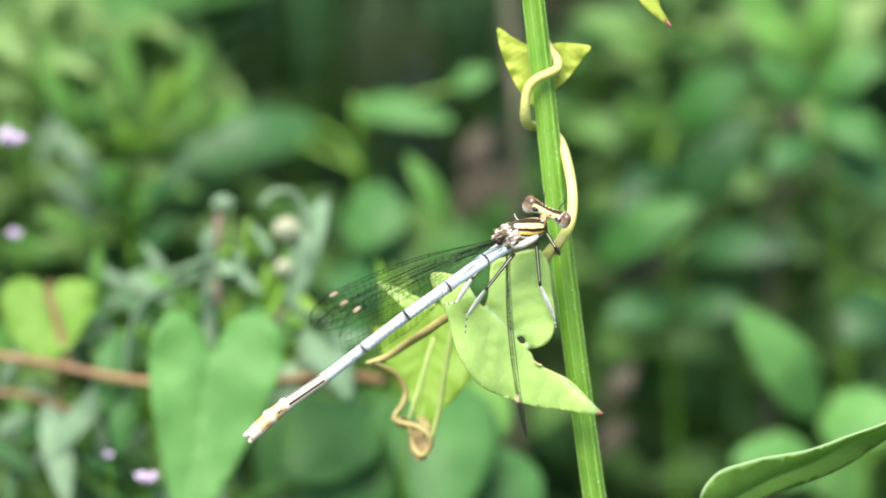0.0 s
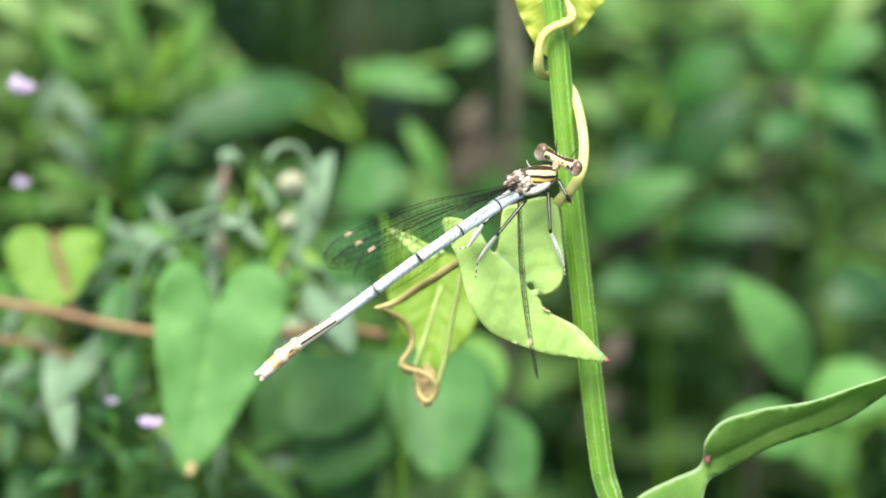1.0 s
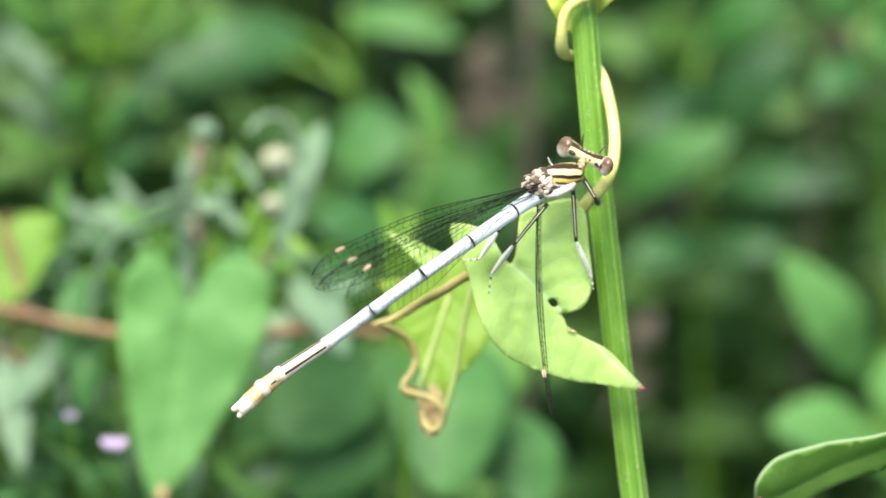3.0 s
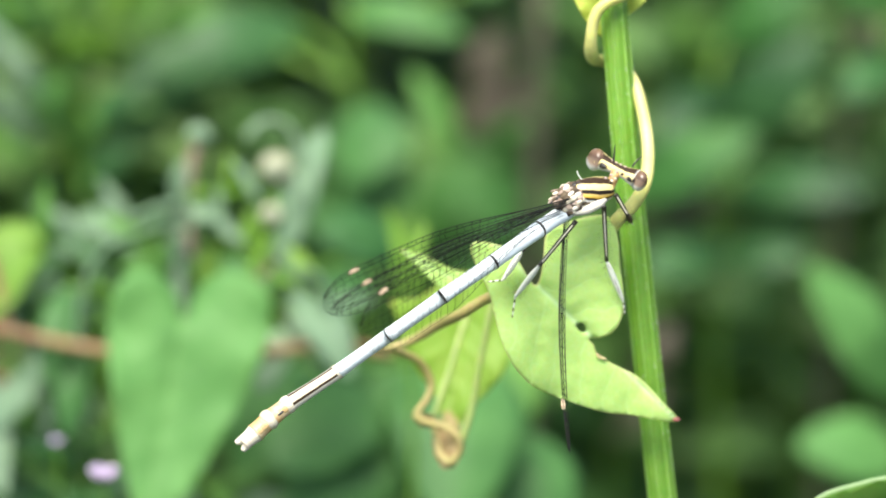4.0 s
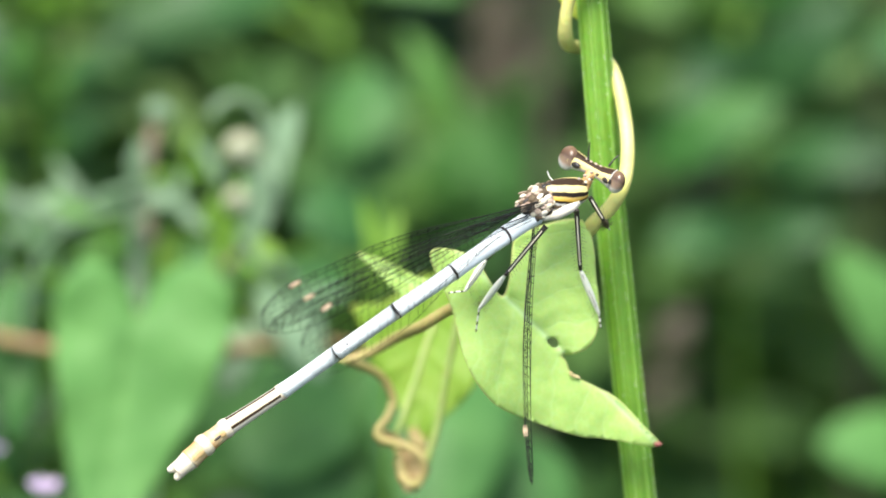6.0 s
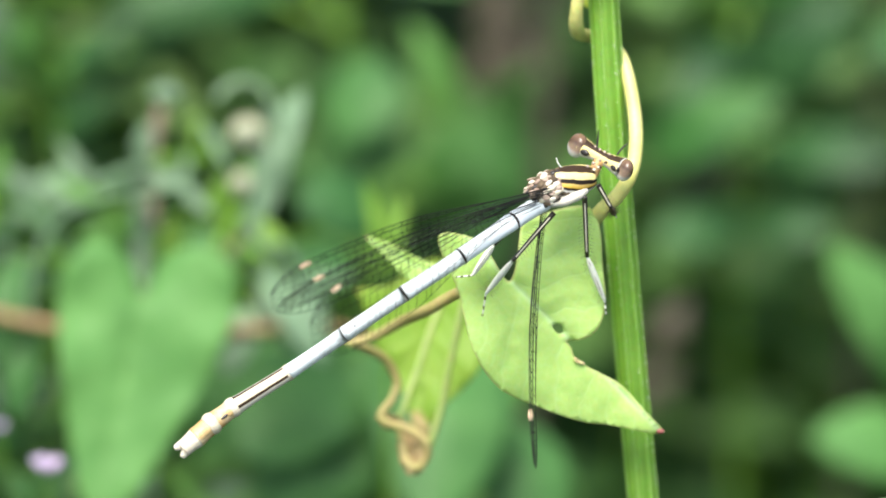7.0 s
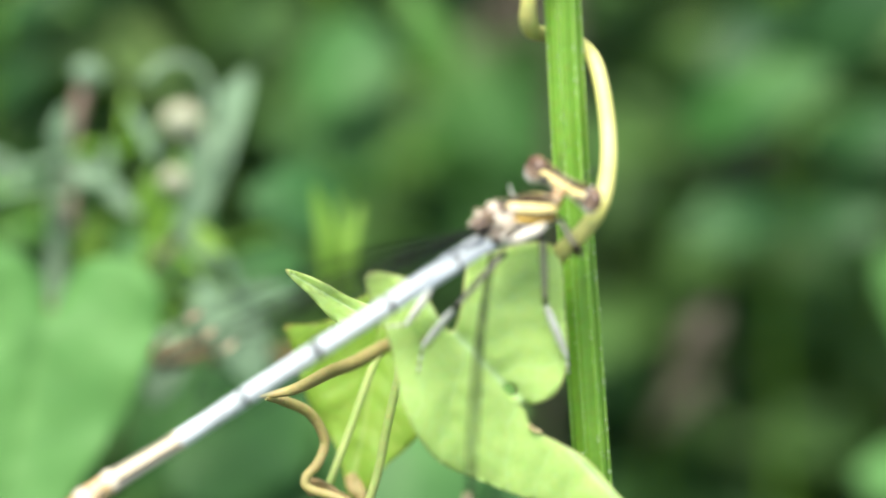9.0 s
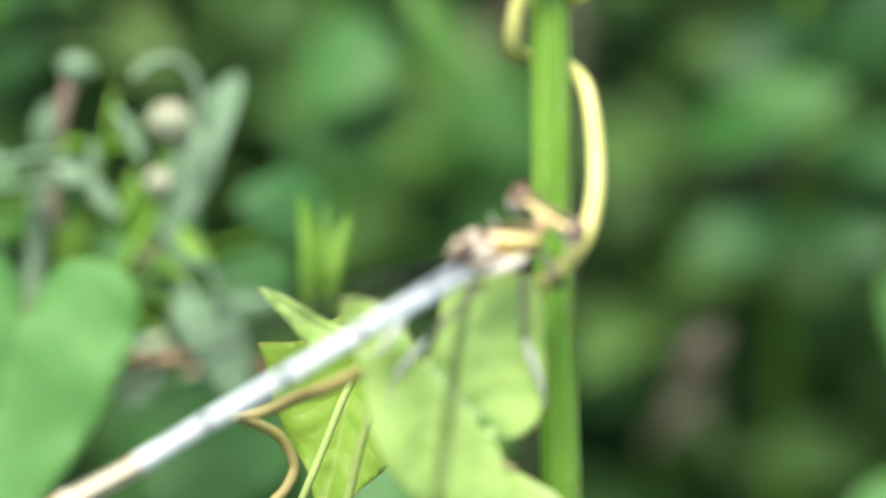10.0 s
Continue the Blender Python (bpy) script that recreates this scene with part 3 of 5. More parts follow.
    tube_part("leaf_stalk", P([(0.38, 3.32, 0.80), (0.74, 3.78, 0.80), (1.27, 3.71, 0.75), (1.62, 3.41, 0.70)]), 0.0003, VINE, ob, "", 8)
    bm = bmesh.new()
    blob(bm, V(*(1.94, 2.64, 0.68)), ((V(1, -1, 0) - V(0, 0, 0)).normalized(), TOWARD, (V(1, 1, 0) - V(0, 0, 0)).normalized()), (0.0005, 0.0002, 0.0002), 10, 6)
    part("leaf_tip", bm, RED_TIP, ob)
    # twig behind, with its curl
    twig = P([(-0.36, -0.68, 0.45), (-0.62, -0.76, 0.70), (-0.87, -0.92, 1.00), (-1.07, -1.03, 1.60), (-1.33, -1.19, 2.00), (-1.58, -1.26, 2.00)])
    tube_part("side_twig", twig, lambda t: 0.00052 - 0.00044 * t ** 6, TWIG, ob, "tan curling side shoot", 10)
    curl = P([(-1.53, -1.27, 1.95), (-1.40, -1.30, 2.30), (-1.22, -1.39, 2.50), (-1.11, -1.58, 2.60), (-1.15, -1.75, 2.60), (-1.23, -1.86, 2.60), (-1.20, -1.94, 2.60), (-0.98, -2.00, 2.60), (-0.84, -2.10, 2.60), (-0.82, -2.24, 2.65), (-0.91, -2.34, 2.70), (-1.00, -2.27, 2.75), (-1.04, -2.12, 2.80), (-1.08, -1.98, 2.80)])
    tube_part("tendril", curl, lambda t: (0.00042 - 0.00014 * t) * min(1.0, 0.2 + 10 * t), TWIG, ob, "tan curling side shoot", 10)
    # leaf behind the twig
    edge = P([(-1.44, -0.80, 3.80), (-1.51, -0.82, 3.80), (-1.46, -0.92, 3.80), (-1.38, -1.15, 3.80), (-1.24, -1.47, 3.80), (-1.06, -1.70, 3.75), (-0.98, -1.92, 3.70), (-0.92, -2.08, 3.60), (-0.79, -2.00, 3.60), (-0.66, -1.80, 3.65), (-0.42, -1.55, 3.70), (-0.30, -1.27, 3.75), (-0.30, -0.92, 3.80), (-0.48, -0.62, 3.80), (-0.78, -0.50, 3.80), (-1.00, -0.60, 3.80), (-1.20, -0.77, 3.80)])
    bm = bmesh.new()
    outline_leaf(bm, edge, V(*(-0.80, -0.90, 3.80)), V(*(-0.92, -2.08, 3.60)), 0.12, 0.0012, 12)
    part("leaf", bm, LEAF_BACK, ob, "yellow-green leaf hanging behind the twig")
    edge = P([(-1.44, -0.33, 1.80), (-1.29, -0.35, 1.80), (-1.13, -0.41, 1.80), (-0.97, -0.49, 1.80), (-0.80, -0.55, 1.80), (-0.76, -0.62, 1.80), (-0.95, -0.69, 1.80), (-1.07, -0.67, 1.80), (-1.22, -0.53, 1.80)])
    bm = bmesh.new()
    outline_leaf(bm, edge, V(*(-0.94, -0.58, 1.80)), V(*(-1.44, -0.33, 1.80)), 0.1, 0.0004, 15, 18)
    part("leaf", bm, LEAF_MAIN, ob, "pointed young leaf folded along its midrib")
    tube_part("leaf_stalk", P([(-0.76, -0.93, 3.00), (-0.84, -1.15, 3.00), (-0.93, -1.47, 3.00), (-1.08, -1.95, 3.00)]), 0.0003, STALK_PALE, ob, "", 10)
    tube_part("leaf_stalk", P([(-0.55, -0.80, 2.30), (-0.60, -1.10, 2.40), (-0.66, -1.45, 2.50), (-0.71, -1.80, 2.60), (-0.80, -2.14, 2.70)]), 0.00034, STALK_PALE, ob, "", 10)
    bm = bmesh.new()
    outline_leaf(bm, P([(-0.97, -1.90, 3.50), (-0.90, -1.87, 3.50), (-0.83, -1.95, 3.45), (-0.80, -2.06, 3.42), (-0.86, -2.12, 3.40), (-0.89, -2.04, 3.42), (-0.94, -2.00, 3.45)]), V(-0.87, -1.84, 3.50), V(-0.90, -2.10, 3.40), 0.1, 0.0003, 6, 8)
    part("withered_spot", bm, WITHERED, ob, "brownish withered patch")
    bm = bmesh.new()
    outline_leaf(bm, P([(-1.26, -1.84, 2.90), (-1.14, -1.86, 2.75), (-1.02, -1.93, 2.90), (-0.86, -2.02, 2.75), (-0.76, -2.08, 2.90), (-0.76, -2.24, 2.85), (-0.86, -2.37, 2.80), (-0.98, -2.36, 2.85), (-1.05, -2.20, 2.90), (-1.08, -2.04, 2.95), (-1.22, -1.97, 2.85)]), V(*(-1.0, -1.98, 2.90)), V(*(-0.90, -2.37, 2.85)), 0.35, 0.001, 9, 12)
    part("withered_tip", bm, DRY_TIP, ob, "withered brown curled leaf tip")
    return upper


swaying_coil = vine()


def lance_leaf():
    ob = thing("lance_leaf", V(*(1.71, -3.57, 1.25)), "long green lance-shaped leaf with a pale wavy edge", "leaf")
    edge = P([(1.54, -3.52, 1.25), (1.97, -3.25, 1.25), (2.30, -3.06, 1.25), (2.32, -2.83, 1.00), (2.42, -2.63, 1.00), (2.60, -2.48, 1.00), (2.93, -2.38, 1.00), (3.33, -2.31, 1.00), (3.86, -2.15, 1.00), (4.44, -1.93, 1.00), (5.04, -1.63, 1.00), (4.94, -1.85, 1.30), (4.46, -2.13, 1.30), (4.01, -2.43, 1.30), (3.49, -2.64, 1.30), (2.99, -2.88, 1.30), (2.63, -3.09, 1.30), (2.39, -3.24, 1.20), (2.32, -3.46, 1.20), (2.28, -3.79, 1.20), (1.58, -3.81, 1.20)])
    bm = bmesh.new()
    outline_leaf(bm, edge, V(*(2.69, -2.79, 1.30)), V(*(5.05, -1.63, 1.15)), 0.03, 0.0006, 4, 40, 6, 0.0004, (), 0.00006)
    part("leaf_blade", bm, LEAF_LANCE, ob)
    line = P([(1.91, -3.67, 1.25)])
    bm = bmesh.new()
    blob(bm, V(*(2.37, -2.95, 1.15)), ((V(1, 0, 0) - V(0, 0, 0)).normalized(), TOWARD, (V(0, 1, 0) - V(0, 0, 0)).normalized()), (0.0004, 0.0002, 0.0009), 12, 6)
    part("rust_spot", bm, RED_TIP, ob)
    foot = line[0]
    tube_part("leaf_stalk", [foot, foot + Vector((0.004, 0.01, -0.03)), Vector((foot.x + 0.02, foot.y + 0.03, -0.004))], 0.0008, STEM_GREEN, ob)


lance_leaf()


# ---- the damselfly ----
def damselfly():
    ob = thing("damselfly", V(0, 0, 0), "white damselfly with black and yellow thorax on a bindweed leaf", "damselfly")
    right, up = (V(1, 0, 0) - V(0, 0, 0)).normalized(), (V(0, 1, 0) - V(0, 0, 0)).normalized()
    # abdomen
    joints = [(0.06, 0.05, 0.02), (-0.20, -0.13, -0.22), (-0.62, -0.44, -0.46), (-1.08, -0.77, -0.55), (-1.56, -1.13, -0.4), (-2.01, -1.47, -0.15), (-2.46, -1.78, -0.2), (-2.63, -1.92, -0.24), (-2.76, -2.05, -0.26), (-2.87, -2.15, -0.28)]
    radii = [0.083, 0.078, 0.071, 0.068, 0.066, 0.066, 0.078, 0.09, 0.09, 0.074]
    mats = [WHITE] * 5 + [STRIPED, MOTTLED, MOTTLED, TAN]
    for k in range(9):
        a, b = V(*joints[k]), V(*joints[k + 1])
        line = [a.lerp(b, j / 12) for j in range(13)]
        ra, rb = radii[k] * 0.01, radii[k + 1] * 0.01
        bm = bmesh.new()
        tube(bm, line, lambda t: (ra + (rb - ra) * t) * (1 - 0.06 * math.sin(math.pi * t) + 0.05 * math.exp(-((t - 0.98) / 0.04) ** 2)), 20)
        seg = part("abdomen_segment", bm, mats[k], ob)
        if k < 6:
            bm = bmesh.new()
            way = (b - a).normalized()
            tube(bm, [b - way * 0.00005, b - way * 0.00002, b + way * 0.00001], rb * 1.065, 20)
            part("dark_ring", bm, BLACK, seg)
        if k in (0, 3, 4):
            bm = bmesh.new()
            blob(bm, a.lerp(b, 0.82) + TOWARD * rb * 0.93 + up * rb * 0.2, (right, up, TOWARD), (0.00012, 0.00012, 0.00008), 8, 6)
            part("dark_dot", bm, BLACK, seg)
    for k, rr in ((5, 0.00069), (6, 0.00084), (7, 0.00096)):
        a, way = V(*joints[k]), (V(*joints[k + 1]) - V(*joints[k - 1])).normalized()
        bm = bmesh.new()
        tube(bm, [a + way * 0.00012 * (j - 3) for j in range(9)], lambda t: rr * (0.88 + 0.16 * math.sin(math.pi * t)), 20)
        part("joint_collar", bm, TAN, ob)
    # amber saddles and short dark bars near the tail
    for k, at, long, mat in ((6, 0.5, 0.0005, BLACK), (7, 0.45, 0.0006, AMBER), (7, 0.75, 0.0004, AMBER), (6, 0.25, 0.0004, AMBER)):
        a, b = V(*joints[k]), V(*joints[k + 1])
        way = (b - a).normalized()
        across = TOWARD.cross(way).normalized()
        r = 0.01 * (radii[k] + (radii[k + 1] - radii[k]) * at)
        bm = bmesh.new()
        out = (TOWARD + across * 0.25).normalized()
        blob(bm, a.lerp(b, at) + out * r * 0.86, (way, out.cross(way), out), (long, 0.00014 if mat is BLACK else 0.00034, 0.00016), 12, 8)
        part("dark_bar" if mat is BLACK else "amber_patch", bm, mat, ob)
    tail_way = (V(*joints[-1]) - V(*joints[-2])).normalized()
    tail_side = tail_way.cross(TOWARD).normalized()
    for s in (-1, 1):
        a = V(*joints[-1]) - tail_way * 0.0002
        tube_part("tail_claw", [a + tail_side * 0.0003 * s, a + tail_way * 0.00035 + tail_side * 0.0004 * s, a + tail_way * 0.0007 + tail_side * 0.0005 * s], lambda t: 0.0004 * (1 - 0.6 * t ** 2.5), CREAM, ob, "", 10)
    # thorax
    t0, t1 = V(0.0, 0.085, 0.0), V(0.47, 0.28, 0.14)
    spine = spline(P([(-0.02, 0.06, 0.0), (0.08, 0.15, 0.02), (0.25, 0.215, 0.08), (0.47, 0.28, 0.14)]), 8)
    bm = bmesh.new()
    tube(bm, spine[9:], lambda t: 0.00142 * (math.sin(math.pi * (0.22 + 0.7 * t)) ** 0.42), 32)
    part("thorax", bm, THORAX, ob, "thorax striped yellow and black")

    def hump(t):
        return 0.00142 * math.sin(math.pi * (0.2 + 0.52 * t)) ** 0.6
    rear = spine[:15]
    bm = bmesh.new()
    tube(bm, rear, hump, 32)
    for v in bm.verts:
        v.co += (v.co - rear[6]).normalized() * 0.00008 * noise.noise(v.co * 2600)
    part("rear_thorax", bm, UMBER, ob, "dark umber rear thorax with tawny knobs")
    # plates and knobs of the wing hinges, packed over the rear thorax
    rng_hinge = random.Random(23)
    for row in range(8):
        for col in range(9):
            t = (row + 0.5 + rng_hinge.uniform(-0.3, 0.3)) / 8
            a = -0.9 + 2.7 * (col + 0.5 * (row % 2) + rng_hinge.uniform(-0.25, 0.25)) / 9
            near = rear[round(t * 14)]
            way = (rear[min(14, round(t * 14) + 1)] - rear[max(0, round(t * 14) - 1)]).normalized()
            front = (TOWARD - way * TOWARD.dot(way)).normalized()
            out = front * math.cos(a) + front.cross(way) * math.sin(a)
            rr = rng_hinge.uniform(0.00012, 0.00028)
            lie = (right + up * rng_hinge.uniform(-0.2, 1.0)).normalized()
            bm = bmesh.new()
            blob(bm, near + out * hump(round(t * 14) / 14) * 0.99, (lie, out.cross(lie).normalized(), out), (rr * rng_hinge.uniform(1.1, 2.0), rr * rng_hinge.uniform(0.8, 1.2), rr * 0.6), 10, 7)
            part("hinge_knob", bm, rng_hinge.choice((CREAM, TAN, TAWNY, UMBER, TAWNY, BLACK, UMBER, TAWNY)), ob)
    bm = bmesh.new()
    tube(bm, [t0.lerp(t1, 0.25) - up * 0.00105 + TOWARD * 0.0007, t0.lerp(t1, 0.5) - up * 0.0012 + TOWARD * 0.0008, t0.lerp(t1, 0.75) - up * 0.0011 + TOWARD * 0.0008, t0.lerp(t1, 0.88) - up * 0.0009 + TOWARD * 0.0007], lambda t: 0.00052 * math.sin(math.pi * (0.2 + 0.6 * t)), 14)
    part("breast_plate", bm, CREAM, ob)
    # neck and head
    el, er = V(*(0.33, 0.54, 0.28)), V(*(0.73, 0.35, 0.10))
    mid = el.lerp(er, 0.5)
    tube_part("neck", [V(0.44, 0.25, 0.08), mid.lerp(V(0.44, 0.25, 0.08), 0.4), mid], 0.00046, skin_mat("neck_tan", (0.3, 0.16, 0.05), (0.62, 0.42, 0.18), 2500.0, 0.4), ob)
    bm = bmesh.new()
    tube(bm, [el.lerp(er, 0.07 + 0.86 * j / 20) for j in range(21)], lambda t: 0.00054 + 0.00036 * abs(2 * t - 1) ** 1.6, 32)
    head = part("head", bm, HEAD, ob, "cream head with black bars")
    axis = (er - el).normalized()
    face_up = (up - axis * up.dot(axis)).normalized()
    for p, s in ((el, -1), (er, 1)):
        bm = bmesh.new()
        k = 1.1 if s < 0 else 1.0
        blob(bm, p - face_up * 0.00008, (TOWARD, face_up, axis * s), (0.0009 * k, 0.00098 * k, 0.0008 * k), 28, 18)
        part("eye", bm, EYE, head, "glossy brown compound eye")
        bm = bmesh.new()
        spot = p - axis * s * 0.00085 + TOWARD * 0.00078 - face_up * 0.00034
        blob(bm, spot, (axis, face_up, TOWARD), (0.00046, 0.00028, 0.00017), 10, 6)
        part("dark_patch", bm, BLACK, head)
    for k in range(5):
        bm = bmesh.new()
        q = el.lerp(er, 0.32 + 0.1 * k) + face_up * 0.0005 + TOWARD * 0.00022
        blob(bm, q, (axis, face_up, TOWARD), (0.00016, 0.00012, 0.00012), 8, 6)
        part("head_knob", bm, TAWNY, head)
    for k in range(12):
        bm = bmesh.new()
        q = V(0.37 + 0.016 * k + 0.02 * math.cos(k * 2.3), 0.29 + 0.03 * math.sin(k * 2.0) + 0.01 * k, 0.05)
        blob(bm, q, (right, up, TOWARD), (0.00017, 0.00014, 0.00014), 8, 6)
        part("neck_knob", bm, (TAN, TAWNY, UMBER)[k % 3], ob)
    tube_part("raised_foot", P([(0.22, 0.32, 0.05), (0.17, 0.37, 0.05), (0.15, 0.42, 0.05)]), lambda t: 0.00007 * (1 - 0.4 * t), PALE, ob, "", 8)
    for p, q in (((0.49, 0.52, 0.18), (0.50, 0.67, 0.18)), ((0.66, 0.47, 0.10), (0.75, 0.57, 0.10))):
        a, b = V(*p), V(*q)
        tube_part("antenna", [a, a.lerp(b, 0.5) + up * 0.0001, b], lambda t: 0.0001 * (1 - 0.6 * t), BLACK, head, "", 8)
    # wings
    def wing(name, base, tip, wide, chord, stigma_at, mesh_seed, fine=1.0):
        base, tip = V(*base), V(*tip)
        way = (tip - base)
        L = way.length
        way.normalize()
        c = (V(*chord) - V(0, 0, 0)).normalized()
        c = (c - way * c.dot(way)).normalized()
        nrm = way.cross(c)

        def swell(t, a, b):
            k = min(1, max(0, (t - a) / (b - a)))
            return k * k * (3 - 2 * k)

        def leading(t):
            return wide * 0.42 * swell(t, -0.06, 0.62) * (1 if t < 0.86 else math.sqrt(max(0.0, 1 - ((t - 0.86) / 0.14) ** 2))) + 0.00003

        def trail(t):
            return -wide * (0.06 + 0.52 * swell(t, 0.08, 0.6)) * (1 if t < 0.78 else math.sqrt(max(0.0, 1 - ((t - 0.78) / 0.22) ** 2)))

        def at(t, s):
            y = leading(t) + (trail(t) - leading(t)) * s
            return base + way * L * t + c * y + nrm * (0.00022 * math.sin(s * 14) * (1 - t) + 0.0006 * math.sin(math.pi * t))
        bm = bmesh.new()
        grid = [[bm.verts.new(at(i / 40, j / 10)) for j in range(11)] for i in range(41)]
        for i in range(40):
            for j in range(10):
                bm.faces.new((grid[i][j], grid[i + 1][j], grid[i + 1][j + 1], grid[i][j + 1]))
        w = part(name, bm, FILM, ob, "clear wing with black net veins", base)
        w.visible_shadow = False
        bm = bmesh.new()
        rng = random.Random(mesh_seed)
        longs = [0.0, 0.1, 0.22, 0.4, 0.58, 0.78, 1.0]
        for s in longs:
            tube(bm, [at(0.01 + 0.985 * j / 40, s) for j in range(41)], fine * (0.00004 if s in (0.0, 0.1) else 0.000027), 5, caps=False)
        for a, b in zip(longs, longs[1:]):
            steps = 26
            for k in range(steps):
                t = 0.14 + 0.84 * (k + rng.uniform(-0.25, 0.25)) / steps
                t = min(t, 0.985)
                tube(bm, [at(t, a), at(t + rng.uniform(-0.006, 0.006), b)], fine * (0.000032 if a == 0.0 else 0.000021), 4, caps=False)
        part("vein_net", bm, VEIN, w)
        bm = bmesh.new()
        tube(bm, [at(stigma_at - 0.02, 0.06), at(stigma_at, 0.06), at(stigma_at + 0.02, 0.06)], lambda t: 0.0002 * (0.7 + 0.3 * math.sin(math.pi * t)), 10, squash=0.3)
        part("wing_spot", bm, ROSE, w)
        return w

    wing("forewing", (0.14, 0.17, -0.1), (-2.175, -0.855, -1.62), 0.0050, (0.25, 0.6, -0.1), 0.87, 1)
    wing("hindwing", (0.07, 0.12, -0.12), (-2.105, -0.905, -1.65), 0.0050, (0.35, 0.6, -0.9), 0.87, 2)
    wing("hindwing", (0.03, 0.05, -0.14), (-1.83, -1.11, -1.85), 0.0070, (0.3, 0.6, 0.1), 0.87, 3, 0.85)
    loose = wing("forewing", (0.08, 0.10, 0.32), (0.13, -2.15, -0.9), 0.0042, (-0.14, 0.0, -0.9), 0.84, 4)
    # legs
    rng_leg = random.Random(17)

    def leg(points, thick, shin_mat=PALE):
        a, b, c, e = (V(*p) for p in points)
        femur = tube_part("leg", [a, a.lerp(b, 0.5), b], lambda t: thick * 1.2 * (1 - 0.25 * t), BLACK, ob, "black thigh with a pale line and white shin", 10)
        tube_part("pale_line", [a.lerp(b, 0.1) + TOWARD * thick * 1.12, a.lerp(b, 0.5) + TOWARD * thick * 1.0, a.lerp(b, 0.92) + TOWARD * thick * 0.88], thick * 0.34, CREAM, femur, "", 6)
        shin = [b, b.lerp(c, 0.5), c]
        tube_part("shin", shin, lambda t: thick * (0.6 + 0.85 * math.sin(math.pi * t ** 0.85) ** 1.2), shin_mat, femur, "", 12)
        tube_part("foot", [c, c.lerp(e, 0.5) + TOWARD * 0.0001, e], lambda t: thick * 0.4 * (1 - 0.3 * t), FOOT, femur, "ringed black and white foot", 8)
        for p, q, count, name in ((a.lerp(b, 0.25), b, 13, "thigh_bristle"), (b.lerp(c, 0.04), b.lerp(c, 0.95), 15, "shin_bristle")):
            bm = bmesh.new()
            w = (q - p).normalized()
            s = w.cross(TOWARD).normalized()
            for k in range(count):
                for turn in (-1, 1):
                    root = p.lerp(q, (k + 0.5 + 0.2 * turn) / count) + s * turn * thick * 0.6
                    end = root + (s * turn + w * 0.55 + TOWARD * rng_leg.uniform(-0.1, 0.4)).normalized() * 0.0006 * rng_leg.uniform(0.75, 1.1)
                    tube(bm, [root, root.lerp(end, 0.5), end], lambda t: 0.000015 * (1 - 0.6 * t), 4)
            part(name, bm, BLACK, femur)["kind"] = "stuff"
        if shin_mat is PALE:
            tube_part("shin_line", [b.lerp(c, 0.1) + TOWARD * thick * 1.05, b.lerp(c, 0.5) + TOWARD * thick * 1.47, b.lerp(c, 0.85) + TOWARD * thick * 1.08], thick * 0.13, UMBER, femur, "", 6)

    leg(((0.40, 0.10, 0.00), (0.45, -0.40, 0.32), (0.62, -0.77, 0.50), (0.64, -0.89, 0.55)), 0.0002)
    leg(((0.15, -0.04, 0.00), (-0.18, -0.46, 0.05), (-0.39, -0.75, 0.30), (-0.41, -0.94, 0.38)), 0.0002)
    leg(((0.51, 0.21, 0.05), (0.63, 0.02, 0.12), (0.67, -0.04, 0.30), (0.69, -0.06, 0.34)), 0.0002, UMBER)
    leg(((-0.08, -0.06, 0.1), (-0.34, -0.33, 0.12), (-0.51, -0.60, 0.20), (-0.65, -0.62, 0.21)), 0.0002)
    return loose


loose_wing = damselfly()

# ---- leaves and plants behind ----
UPWARD = Vector((0, 0, 1))
HEART = ((0, 0), (-0.12, 0.1), (-0.18, 0.26), (-0.1, 0.42), (0.1, 0.5), (0.34, 0.46), (0.6, 0.36), (0.84, 0.2), (1.0, 0.0))


def heart_leaf(bm, foot, tip, half, nrm, seed=0, fold=0.12):
    axis = tip - foot
    across = nrm.cross(axis).normalized()
    rim = [foot + axis * u + across * v * 2 * half for u, v in HEART] + [foot + axis * u - across * v * 2 * half for u, v in HEART[-2:0:-1]]
    outline_leaf(bm, rim, foot + axis * 0.08, tip, fold, 0.0014, seed, 18, 4, 0.0003)


def oval_leaf(bm, foot, tip, half, nrm, seed=0, droop=0.12, fold=0.18, sharp=0.85):
    axis = tip - foot
    n2 = (nrm - axis * nrm.dot(axis) / axis.length_squared).normalized()
    line = spline([foot, foot + axis * 0.5 + n2 * axis.length * droop, tip], 8)
    across = axis.cross(n2).normalized()
    blade(bm, line, lambda t: half * max(0.02, math.sin(math.pi * min(1, t ** sharp)) ** 0.8), (across, across), 0.0003, fold, 9, half * 0.12, seed)


